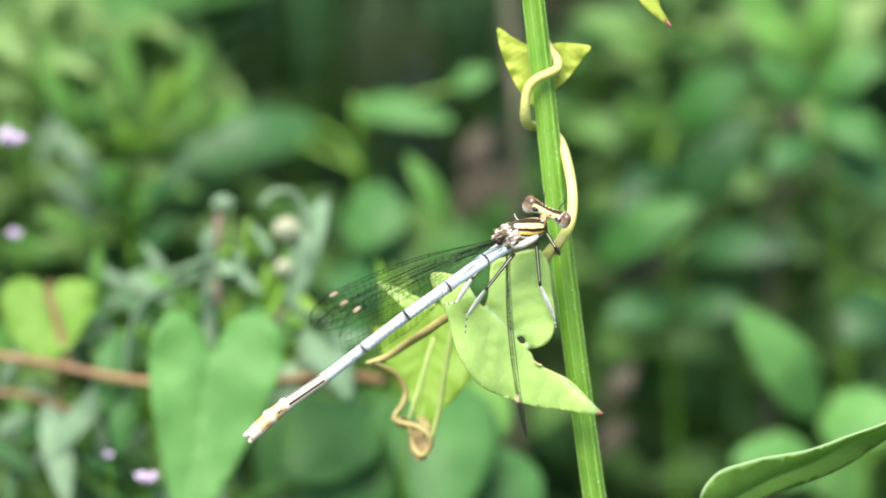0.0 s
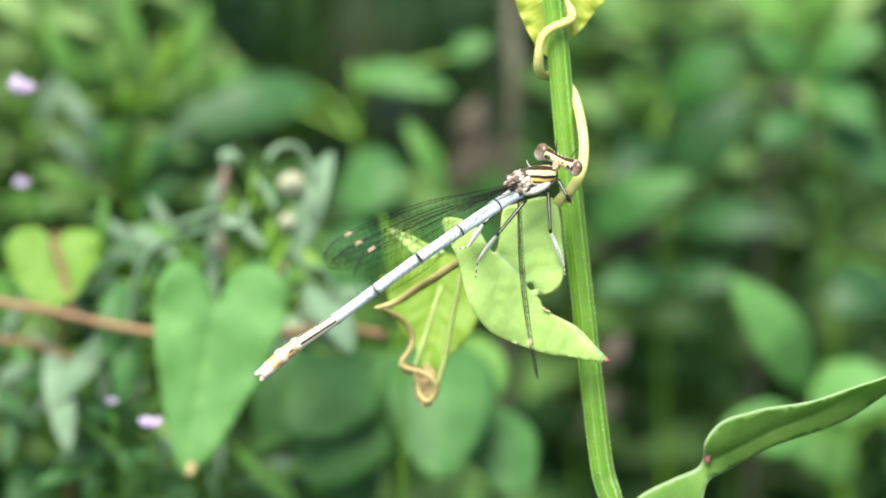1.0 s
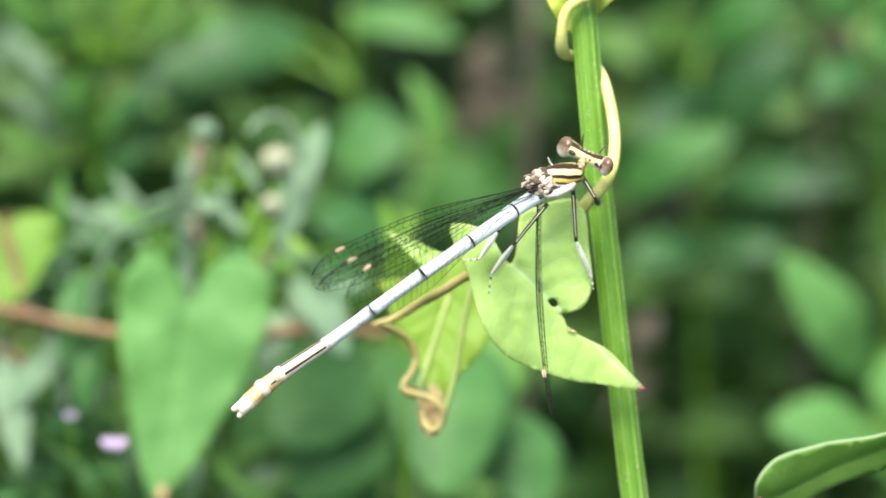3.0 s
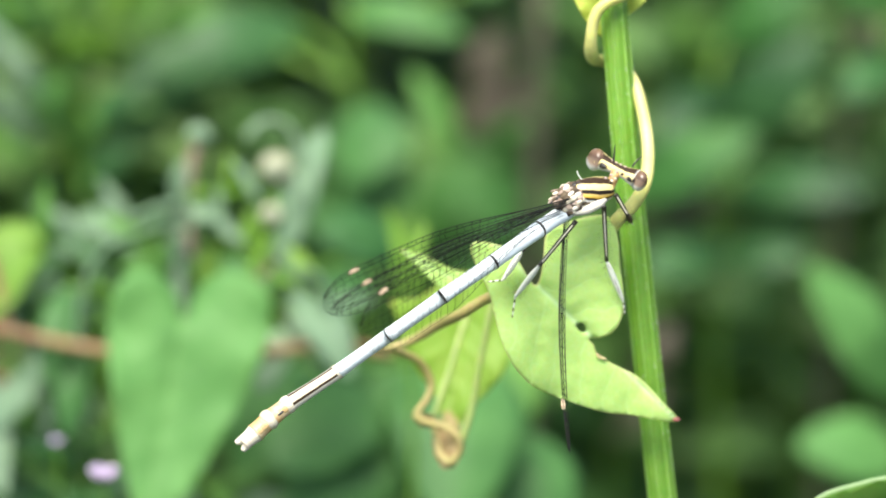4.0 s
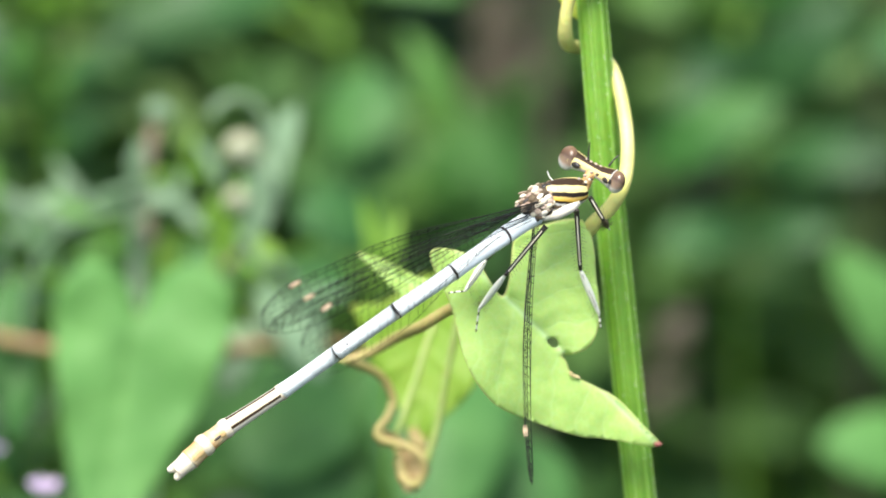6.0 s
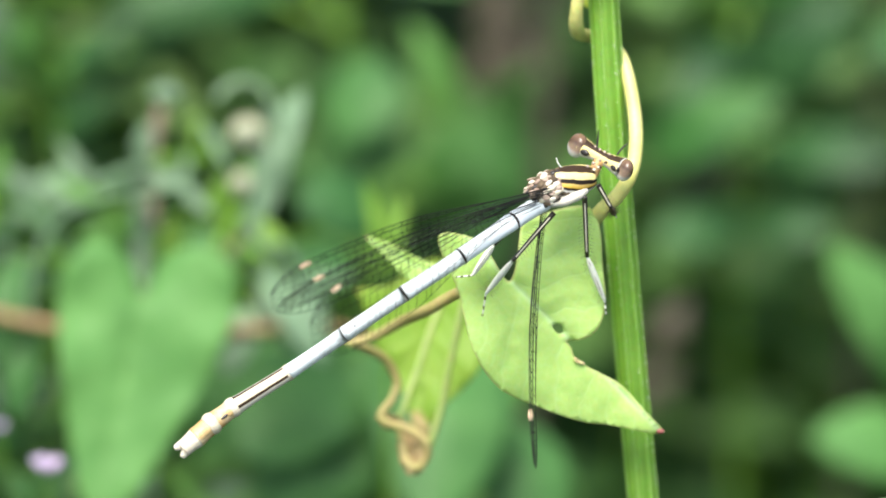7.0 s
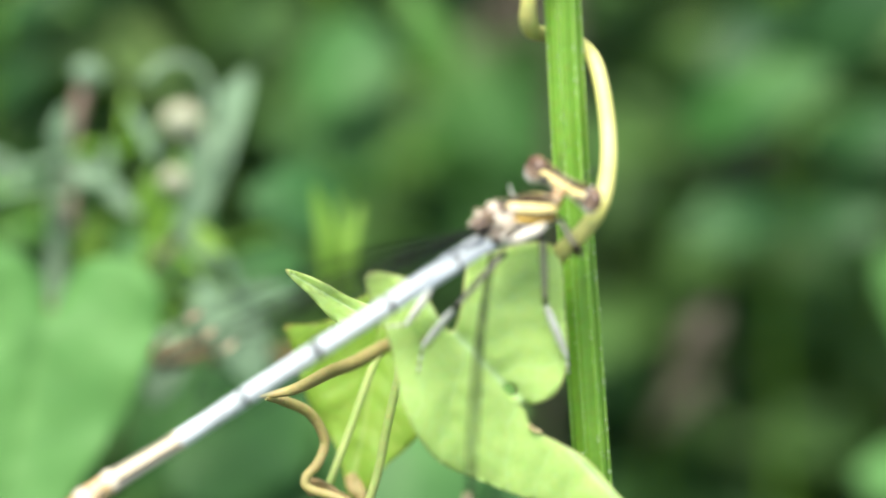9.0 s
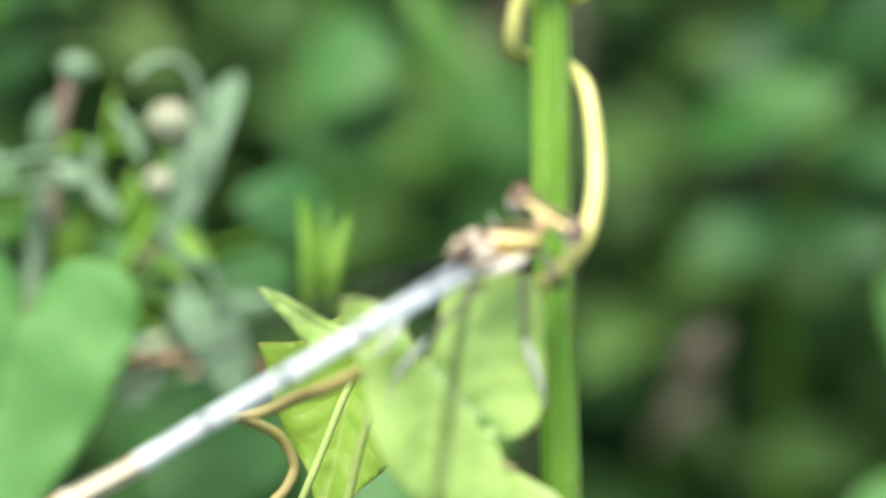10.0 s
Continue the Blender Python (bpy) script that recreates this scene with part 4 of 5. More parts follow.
def leafy(name, label, leaves, stem_mat, stems=True, category="plant", lean=(0.01, 0.01), thick=0.0008):
    """A plant from its leaves: (foot, tip, half width in cm, shape, material, turn); a stem runs from the ground past the feet."""
    feet = [V(*row[0]) for row in leaves]
    low = min(feet, key=lambda p: p.z)
    root = Vector((low.x + lean[0], low.y + lean[1], -0.004))
    ob = thing(name, root, label, category)
    if stems:
        order = sorted(feet, key=lambda p: p.z)
        mean = Vector((sum(p.x for p in feet), sum(p.y for p in feet), sum(p.z for p in feet))) / len(feet)
        top = Vector((mean.x, mean.y + 0.004, order[-1].z - 0.001))
        mid = Vector(((root.x + mean.x) / 2, (root.y + mean.y) / 2 + 0.003, top.z * 0.5))
        line = spline([root, mid, top], 12)
        bm = bmesh.new()
        tube(bm, line, lambda t: thick * (1 - 0.5 * t), 10)
        part("stem", bm, stem_mat, ob)
        for p in feet:
            near = min(line, key=lambda q: (q - p).length + 0.6 * abs(q.z - p.z + 0.006))
            if (near - p).length > 0.002:
                tube_part("leaf_stalk", [near, near.lerp(p, 0.5) + UPWARD * 0.001, p], thick * 0.45, stem_mat, ob, "", 8)
    for k, (a, b, half, shape, mat, turn) in enumerate(leaves):
        bm = bmesh.new()
        nrm = (TOWARD * 0.75 + UPWARD * 0.5 + Vector((turn, 0, 0))).normalized()
        (heart_leaf if shape == "heart" else oval_leaf)(bm, V(*a), V(*b), half * 0.01, nrm, k + len(name))
        part("leaf", bm, mat, ob)
    return ob


def bindweed_behind():
    ob = leafy("bindweed_plant", "bindweed with large light green heart-shaped leaves on red runners", [
        ((-5.70, -0.22, 9.60), (-5.74, -1.16, 9.20), 0.62, "heart", LEAF_LIME, -0.1),
    ], RED_STEM, True, "bindweed")
    rim = P([(-3.57, -1.02, 8.10), (-3.66, -0.76, 8.15), (-3.84, -0.58, 8.15), (-4.10, -0.54, 8.15), (-4.32, -0.80, 8.10), (-4.36, -1.20, 8.05), (-4.28, -1.95, 7.95), (-4.12, -2.72, 7.85), (-3.93, -3.22, 7.80), (-3.58, -2.98, 7.85), (-3.18, -2.30, 7.95), (-2.82, -1.60, 8.05), (-2.67, -0.98, 8.10), (-2.80, -0.65, 8.15), (-3.06, -0.54, 8.15), (-3.32, -0.60, 8.15), (-3.47, -0.78, 8.15)])
    bm = bmesh.new()
    outline_leaf(bm, rim, V(-3.57, -1.02, 8.10), V(-3.93, -3.22, 7.80), 0.12, 0.0014, 17, 22)
    part("leaf", bm, LEAF_HEART, ob, "large light green heart-shaped leaf")
    tube_part("leaf_stalk", P([(-3.57, -1.08, 8.15), (-3.70, -0.98, 8.7), (-4.0, -1.2, 9.0), (-4.2, -1.42, 9.0)]), 0.0005, RED_STEM, ob, "", 8)
    tube_part("runner", P([(-7.29, -0.90, 9.0), (-6.34, -1.04, 9.0), (-5.76, -1.13, 9.0), (-4.97, -1.29, 9.0), (-4.46, -1.37, 9.0), (-3.62, -1.44, 9.0), (-2.59, -1.33, 9.0), (-2.00, -1.27, 9.0), (-1.42, -1.35, 9.2)]), 0.00062, RED_STEM, ob, "reddish brown creeping runner", 10)
    bm = bmesh.new()
    oval_leaf(bm, V(*(-3.81, -3.05, 7.70)), V(*(-3.86, -3.22, 7.70)), 0.0006, TOWARD, 4, 0.05)
    part("withered_tip", bm, DRY_TIP, ob, "withered brown leaf tip")
    tube_part("leaf_stalk", P([(-5.73, -0.21, 9.30), (-5.60, -0.53, 9.30), (-5.51, -0.89, 9.30), (-5.44, -1.18, 9.30)]), 0.0005, RED_STEM, ob, "", 8)
    tube_part("runner", P([(-7.25, -1.50, 9.60), (-6.38, -1.51, 9.60), (-5.94, -1.55, 9.60), (-5.35, -1.76, 9.60)]), 0.0005, RED_STEM, ob, "reddish brown creeping runner", 8)


bindweed_behind()


def downy_plant():
    ob = leafy("downy_plant", "grey-green downy plant with cream buds and curled leaves", [
        ((-2.64, -0.40, 9.20), (-2.15, 1.00, 9.30), 0.25, "oval", LEAF_BLUE, -0.35),
        ((-2.39, -0.69, 9.00), (-1.83, -1.60, 8.60), 0.26, "oval", LEAF_BLUE, 0.3),
        ((-3.59, 0.17, 9.40), (-2.97, -0.25, 9.20), 0.1, "oval", LEAF_BLUE, 0.2),
        ((-3.69, 0.21, 9.40), (-3.64, 0.63, 9.30), 0.09, "oval", LEAF_BLUE, -0.2),
        ((-2.48, -0.27, 9.10), (-2.19, -0.78, 8.90), 0.09, "oval", LEAF_LIME, 0.2),
        ((-2.25, -0.95, 9.20), (-1.60, -0.77, 9.00), 0.1, "oval", LEAF_BLUE, 0.1),
        ((-2.57, -1.12, 9.20), (-2.76, -1.77, 9.00), 0.2, "oval", LEAF_BLUE, -0.2),
        ((-3.29, -0.07, 9.30), (-3.25, 0.35, 9.30), 0.06, "oval", LEAF_BLUE, 0.3),
        ((-2.43, 0.59, 9.00), (-2.34, 0.09, 9.00), 0.07, "oval", LEAF_BLUE, -0.3),
        ((-3.41, -0.72, 9.50), (-3.30, -0.11, 9.40), 0.13, "oval", LEAF_LIME, 0.2),
        ((-2.92, -0.39, 9.30), (-2.89, 0.20, 9.30), 0.12, "oval", LEAF_LIME, 0.2),
        ((-2.83, 0.21, 9.10), (-3.11, 0.64, 9.20), 0.06, "oval", LEAF_BLUE, 0.2),
    ] + [
        ((-4.99, -1.46, 9.60), (-5.68, -2.35, 9.20), 0.17, "oval", LEAF_BLUE, 0.2),
        ((-5.72, -1.62, 9.60), (-5.45, -2.93, 9.20), 0.2, "oval", LEAF_BLUE, 0.1),
        ((-2.43, -0.65, 9.60), (-2.00, -1.55, 9.40), 0.28, "oval", LEAF_BLUE, 0.1),
        ((-2.70, -0.20, 12.40), (-3.21, -1.02, 12.00), 0.4, "oval", LEAF_DEEP, -0.1),
        ((-1.71, -0.51, 10.60), (-2.28, -1.07, 10.20), 0.32, "oval", LEAF_DEEP, 0.0),
        ((-1.34, -0.18, 11.60), (-2.20, -0.08, 11.20), 0.36, "oval", LEAF_DEEP, 0.1),
        ((-4.71, -1.16, 9.50), (-4.78, -2.33, 9.20), 0.2, "oval", LEAF_DEEP, 0.1),
        ((-4.83, -0.73, 9.50), (-4.97, -1.76, 9.20), 0.22, "oval", LEAF_DEEP, 0.1),
    ], STEM_GREEN, True, "plant", (0.0, 0.012), 0.0006)
    mauve = skin_mat("bud_stalk_mauve", (0.2, 0.14, 0.1), (0.34, 0.28, 0.2), 600.0)
    tube_part("bud_stalk", P([(-3.53, -0.37, 9.50), (-3.59, 0.08, 9.50), (-3.57, 0.47, 9.50), (-3.50, 0.82, 9.50)]), 0.0006, mauve, ob, "", 8)
    tube_part("bud_stalk", P([(-3.61, -1.47, 9.50), (-3.65, -0.75, 9.50), (-3.66, -0.11, 9.50), (-3.59, 0.22, 9.50)]), 0.0008, LEAF_BLUE, ob, "", 8)
    tube_part("bud_stalk", P([(-3.05, -1.04, 9.20), (-2.86, -0.47, 9.20), (-2.71, -0.18, 9.20), (-2.67, 0.18, 9.20), (-2.64, 0.46, 9.20)]), 0.00045, STEM_GREEN, ob, "", 8)
    tube_part("bud_stalk", P([(-2.50, -0.26, 9.30), (-2.77, -0.54, 9.30), (-3.00, -0.76, 9.30), (-3.16, -0.98, 9.30)]), 0.0004, mauve, ob, "", 8)
    tube_part("side_branch", P([(-2.67, -0.25, 9.10), (-2.44, -0.52, 9.10), (-2.32, -0.78, 9.10), (-2.27, -1.13, 9.10)]), 0.0006, LEAF_BLUE, ob, "", 8)
    x, y = (V(1, 0, 0) - V(0, 0, 0)).normalized(), (V(0, 1, 0) - V(0, 0, 0)).normalized()
    for p, r, m in (((-3.47, 0.90, 9.50), 0.0013, LEAF_BLUE), ((-2.65, 0.57, 9.10), 0.0017, BUD), ((-2.70, 0.08, 9.10), 0.0011, BUD), ((-2.47, 0.20, 9.20), 0.0011, LEAF_BLUE)):
        bm = bmesh.new()
        blob(bm, V(*p), (x, TOWARD, y), (r, r, r * 0.95), 18, 12)
        for v in bm.verts:
            v.co += (v.co - V(*p)) * 0.3 * noise.noise(v.co * 1800)
        bud = part("bud", bm, m, ob, "downy round bud")
        for k in range(5):
            a = k * 1.26 + 0.4
            out = (x * math.cos(a) + TOWARD * math.sin(a)).normalized()
            bm = bmesh.new()
            oval_leaf(bm, V(*p) - y * r * 0.9, V(*p) + out * r * 1.15 + y * r * 0.2, r * 0.4, out, k, 0.1)
            part("sepal", bm, LEAF_BLUE, bud)
    for pts, w in (([(-2.99, 0.89, 9.00), (-2.87, 1.04, 9.00), (-2.66, 1.08, 9.00), (-2.49, 0.97, 9.00), (-2.41, 0.73, 9.00), (-2.41, 0.51, 9.00)], 0.0011), ([(-4.18, 0.02, 9.40), (-3.87, 0.15, 9.40), (-3.60, 0.21, 9.40), (-3.37, 0.13, 9.40), (-3.15, -0.03, 9.40), (-3.06, -0.18, 9.40)], 0.0008), ([(-3.26, -0.01, 9.10), (-3.92, -0.14, 9.10), (-4.41, -0.38, 9.10), (-4.62, -0.81, 9.10), (-4.67, -1.46, 9.10)], 0.0016), ([(-2.42, -0.48, 8.80), (-2.20, -0.55, 8.80), (-2.08, -0.84, 8.80), (-2.10, -1.20, 8.80)], 0.0010)):
        line = spline(P(pts), 8)
        bm = bmesh.new()
        blade(bm, line, lambda t: w * max(0.1, math.sin(math.pi * min(1, 0.12 + 0.85 * t)) ** 0.7), (TOWARD + x * 0.5, TOWARD + y * 0.5), 0.0004, 0.4, 7, 0.0002, 3)
        part("curled_leaf", bm, LEAF_BLUE, ob)


downy_plant()


def mauve_flower(at, r):
    c = V(*at)
    foot = Vector((c.x + 0.006, c.y + 0.07, -0.004))
    ob = thing("mauve_flower", foot, "small mauve flower head on a thin green stalk", "flower", "mauve flowers")
    tube_part("stalk", [foot, foot.lerp(c, 0.5) + Vector((0.003, 0.012, 0)), c], 0.00018, STEM_GREEN, ob, "", 8)
    rng = random.Random(int(at[0] * 100))
    for k in range(9):
        a = k * 2.4
        out = (Vector((math.cos(a), math.sin(a) * 0.6 - 0.3, 0.5 + 0.5 * rng.random()))).normalized()
        bm = bmesh.new()
        oval_leaf(bm, c, c + out * r * rng.uniform(0.8, 1.2), r * 0.28, TOWARD + UPWARD * 0.3, k, 0.2)
        part("petal", bm, PURPLE, ob)


for spot, r in (((-6.13, 1.63, 8.60), 0.0022), ((-6.15, 0.49, 9.60), 0.0011), ((-4.32, -2.65, 6.40), 0.0016), ((-4.85, -2.34, 7.60), 0.0008)):
    mauve_flower(spot, r)

leafy("young_shoot", "pair of narrow yellow-green young leaves", [
    ((-1.33, -0.80, 7.60), (-1.49, 0.14, 7.70), 0.1, "oval", LEAF_LIME, 0.6),
    ((-1.20, -0.78, 7.70), (-1.29, 0.08, 7.70), 0.05, "oval", LEAF_LIME, 0.1),
    ((-1.15, -0.72, 7.60), (-1.11, 0.02, 7.60), 0.07, "oval", LEAF_LIME, -0.5),
    ((-1.22, -0.83, 7.80), (-1.17, -0.25, 7.80), 0.07, "oval", LEAF_BLUE, 0.1),
], STEM_GREEN, True, "shoot", (0.006, 0.01), 0.0005)

leafy("broad_leaf_plant", "low plant with broad dark green leaves under the vine", [
    ((-1.30, -1.55, 11.30), (-2.30, -3.30, 10.60), 0.8, "oval", LEAF_BROAD, 0.1),
    ((-1.71, -1.63, 11.00), (-2.57, -2.63, 10.20), 0.66, "oval", LEAF_BROAD, 0.0),
    ((-0.68, -1.23, 11.40), (-0.69, -3.18, 10.00), 0.75, "oval", LEAF_BROAD, 0.1),
    ((-1.26, -1.45, 12.00), (-2.06, -2.74, 11.60), 0.6, "oval", LEAF_BROAD, -0.1),
    ((-2.31, -1.47, 12.00), (-2.95, -2.84, 11.60), 0.55, "oval", LEAF_BROAD, -0.2),
    ((-0.06, -2.18, 11.60), (0.40, -3.36, 11.00), 0.5, "oval", LEAF_BROAD, 0.1),
    ((-1.83, -2.66, 12.00), (-2.25, -3.86, 11.60), 0.6, "oval", LEAF_BROAD, 0.0),
    ((-2.09, -1.75, 12.00), (-1.71, -2.88, 11.00), 0.7, "oval", LEAF_BROAD, 0.1),
    ((-0.07, -1.27, 12.00), (-0.50, -2.48, 11.60), 0.5, "oval", LEAF_MID, 0.0),
], STEM_GREEN)

leafy("round_leaf_plant", "plant with round mid-green leaves", [
    ((-2.07, 0.97, 16.80), (-1.13, 1.06, 16.40), 0.55, "oval", LEAF_DEEP, 0.0),
    ((-0.62, 0.86, 16.40), (-1.17, 1.87, 16.40), 0.18, "oval", LEAF_MID, 0.3),
    ((-1.91, 2.61, 17.80), (-0.52, 2.34, 17.40), 0.26, "oval", WEED_MID, 0.0),
    ((-0.53, 2.88, 17.80), (0.01, 3.12, 17.80), 0.2, "oval", WEED_MID, 0.0),
    ((-1.98, 0.51, 17.20), (-1.12, 0.44, 16.80), 0.5, "oval", WEED_MID, 0.0),
    # these two have the weed green darkened for shade
    ((-2.43, 2.43, 18.80), (-4.37, 1.85, 18.40), 0.42, "oval", WEED_SHADED, 0.35),
    ((-3.72, 2.44, 19.30), (-4.50, 1.05, 19.30), 0.5, "oval", WEED_SHADED, 0.2),
], STEM_GREEN)

# the half shade is put in by the darker weed green
leafy("wide_leaf_plant", "plant with wide mid-green leaves, half shade in their colour", [
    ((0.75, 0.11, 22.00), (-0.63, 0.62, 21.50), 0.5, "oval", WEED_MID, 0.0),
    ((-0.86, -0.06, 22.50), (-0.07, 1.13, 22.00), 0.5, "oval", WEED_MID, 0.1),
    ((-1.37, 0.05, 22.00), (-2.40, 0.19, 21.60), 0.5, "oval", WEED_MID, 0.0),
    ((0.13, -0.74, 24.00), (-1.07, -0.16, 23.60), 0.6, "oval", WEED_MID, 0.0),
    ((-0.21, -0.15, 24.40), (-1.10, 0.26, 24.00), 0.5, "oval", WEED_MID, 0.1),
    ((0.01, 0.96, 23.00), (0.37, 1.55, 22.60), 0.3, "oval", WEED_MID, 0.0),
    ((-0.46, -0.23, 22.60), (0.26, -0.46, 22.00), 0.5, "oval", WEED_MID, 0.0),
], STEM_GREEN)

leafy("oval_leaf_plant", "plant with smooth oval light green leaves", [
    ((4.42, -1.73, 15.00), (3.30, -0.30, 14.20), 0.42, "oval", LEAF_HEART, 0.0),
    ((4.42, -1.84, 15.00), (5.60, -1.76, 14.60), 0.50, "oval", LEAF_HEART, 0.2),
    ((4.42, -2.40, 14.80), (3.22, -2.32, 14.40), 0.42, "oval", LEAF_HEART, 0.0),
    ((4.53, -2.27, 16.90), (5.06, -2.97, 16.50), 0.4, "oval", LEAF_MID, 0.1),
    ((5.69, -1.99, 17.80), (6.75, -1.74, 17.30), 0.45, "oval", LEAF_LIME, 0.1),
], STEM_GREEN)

# most of these leaves have the missing overhead shade in their green
leafy("nettle_like_plant", "taller plant with pointed leaves, most darkened to look shaded", [
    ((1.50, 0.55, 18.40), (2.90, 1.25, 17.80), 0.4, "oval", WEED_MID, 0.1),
    ((2.66, 0.61, 18.80), (4.29, 0.61, 17.80), 0.34, "oval", WEED_SHADED, 0.1),
    ((2.57, 1.18, 18.80), (3.72, 2.45, 18.20), 0.42, "oval", WEED_SHADED, 0.2),
    ((2.48, 1.90, 18.80), (1.75, 1.12, 18.20), 0.3, "oval", WEED_SHADED, -0.1),
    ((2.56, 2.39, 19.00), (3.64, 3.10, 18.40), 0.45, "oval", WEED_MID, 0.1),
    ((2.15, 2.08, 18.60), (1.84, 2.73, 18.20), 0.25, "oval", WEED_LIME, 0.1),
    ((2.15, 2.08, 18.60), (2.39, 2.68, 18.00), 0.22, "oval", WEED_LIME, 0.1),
    ((2.60, -0.03, 18.80), (1.62, -0.39, 18.20), 0.35, "oval", WEED_SHADED, 0.1),
    ((2.68, -0.03, 18.80), (3.53, -0.19, 18.20), 0.38, "oval", WEED_SHADED, 0.1),
], STEM_GREEN)

leafy("grassy_plant", "sprawling tuft with narrow light green leaves", [
    ((-5.17, 1.93, 15.80), (-5.33, 2.92, 15.40), 0.1, "oval", WEED_LIME, 0.1),
    ((-4.90, 2.10, 15.80), (-4.87, 3.08, 15.40), 0.09, "oval", WEED_LIME, 0.1),
    ((-4.70, 1.95, 15.80), (-4.44, 3.01, 15.40), 0.1, "oval", LEAF_LIME, 0.1),
    ((-4.43, 1.96, 16.00), (-3.78, 2.77, 15.60), 0.11, "oval", WEED_LIME, 0.2),
    ((-4.56, 2.27, 16.00), (-4.18, 3.07, 15.60), 0.09, "oval", LEAF_LIME, 0.2),
    ((-5.43, 1.38, 15.80), (-5.90, 2.20, 15.40), 0.14, "oval", LEAF_BLUE, 0.0),
    ((-5.29, 2.01, 15.80), (-5.60, 2.75, 15.40), 0.09, "oval", WEED_MID, 0.0),
    # the darkest leaves of this tuft carry the gap's shade in their green
    ((-4.72, 1.09, 15.80), (-4.07, 1.79, 15.60), 0.16, "oval", WEED_SHADED, 0.0),
] + [
    ((-5.35, 0.70, 16.20), (-6.27, 1.05, 15.80), 0.18, "oval", WEED_LIME, 0.0),
    ((-5.43, 0.94, 16.20), (-6.05, 1.60, 15.80), 0.13, "oval", LEAF_BLUE, 0.0),
    ((-5.12, 1.02, 16.20), (-5.59, 1.85, 15.80), 0.16, "oval", WEED_MID, 0.0),
    ((-4.88, 0.79, 16.20), (-4.61, 1.56, 15.80), 0.14, "oval", WEED_MID, 0.2),
    ((-4.87, 0.40, 16.20), (-4.25, 1.02, 15.80), 0.16, "oval", WEED_SHADED, 0.2),
    ((-5.85, 2.69, 16.80), (-6.17, 3.46, 16.60), 0.32, "oval", WEED_LIME, 0.0),
    ((-6.44, 1.64, 16.60), (-6.65, 2.57, 16.40), 0.12, "oval", WEED_LIME, 0.0),
    ((-6.24, 1.65, 16.60), (-5.90, 2.51, 16.40), 0.12, "oval", LEAF_BLUE, 0.0),
] + [
    ((-4.95, 2.30, 16.40), (-5.10, 3.60, 16.00), 0.14, "oval", LEAF_MID, 0.0),
    ((-4.30, 2.20, 16.40), (-3.95, 3.40, 16.00), 0.13, "oval", LEAF_MID, 0.0),
    ((-5.60, 2.00, 16.40), (-6.20, 3.10, 16.00), 0.16, "oval", LEAF_MID, 0.0),
    ((-4.05, 2.15, 16.60), (-3.35, 2.60, 16.20), 0.14, "oval", LEAF_MID, 0.0),
    ((-5.00, 1.70, 16.60), (-5.75, 1.20, 16.20), 0.18, "oval", LEAF_MID, 0.0),
], STEM_GREEN)


leafy("bushy_plant", "bushy plant with many light green pointed leaves", [
    ((4.50, 2.77, 16.80), (5.41, 3.23, 16.40), 0.35, "oval", WEED_MID, 0.1),
    ((4.58, 2.61, 16.80), (5.30, 1.88, 16.20), 0.38, "oval", WEED_MID, 0.2),
    ((4.44, 2.70, 17.00), (3.62, 3.21, 16.60), 0.35, "oval", WEED_MID, 0.0),
    ((4.43, 3.25, 17.00), (4.78, 4.18, 16.60), 0.3, "oval", LEAF_MID, 0.1),
    ((4.35, 3.33, 17.00), (3.45, 3.75, 16.60), 0.3, "oval", LEAF_MID, 0.0),
    ((4.46, 2.16, 17.20), (3.81, 1.65, 16.80), 0.3, "oval", LEAF_DEEP, 0.0),
    ((4.70, 2.01, 17.20), (5.79, 1.14, 16.80), 0.35, "oval", LEAF_DEEP, 0.1),
    ((4.16, 3.77, 17.40), (3.36, 4.14, 17.00), 0.35, "oval", LEAF_MID, 0.1),
    # this leaf is darkened in colour in place of shade
    ((5.50, -0.05, 16.80), (4.84, -0.71, 16.20), 0.45, "oval", WEED_SHADED, 0.1),
], STEM_GREEN)
leafy("creeping_plant", "low plant with small green leaves among dry stems", [
    ((-6.00, -2.46, 11.50), (-6.74, -2.03, 11.20), 0.2, "oval", LEAF_BLUE, 0.1),
    ((-5.70, -2.75, 11.50), (-4.95, -2.15, 11.00), 0.25, "oval", LEAF_DEEP, 0.1),
    ((-5.76, -3.05, 11.50), (-6.25, -3.66, 11.00), 0.3, "oval", LEAF_DEEP, 0.1),
    ((-4.64, -3.25, 11.50), (-3.81, -3.46, 11.00), 0.25, "oval", LEAF_DEEP, 0.0),
    ((-3.16, -3.29, 11.50), (-2.27, -3.05, 11.00), 0.28, "oval", LEAF_BLUE, 0.0),
    ((-4.98, -1.69, 11.50), (-4.50, -2.58, 11.20), 0.25, "oval", LEAF_DEEP, 0.1),
    ((-6.12, -1.11, 11.80), (-6.93, -0.70, 11.40), 0.3, "oval", LEAF_MID, 0.1),
    ((-4.28, -0.02, 11.80), (-5.08, -0.21, 11.40), 0.18, "oval", LEAF_BLUE, 0.1),
    ((-4.66, 0.12, 11.80), (-4.04, -0.33, 11.40), 0.2, "oval", LEAF_BLUE, 0.1),
], STEM_GREEN)


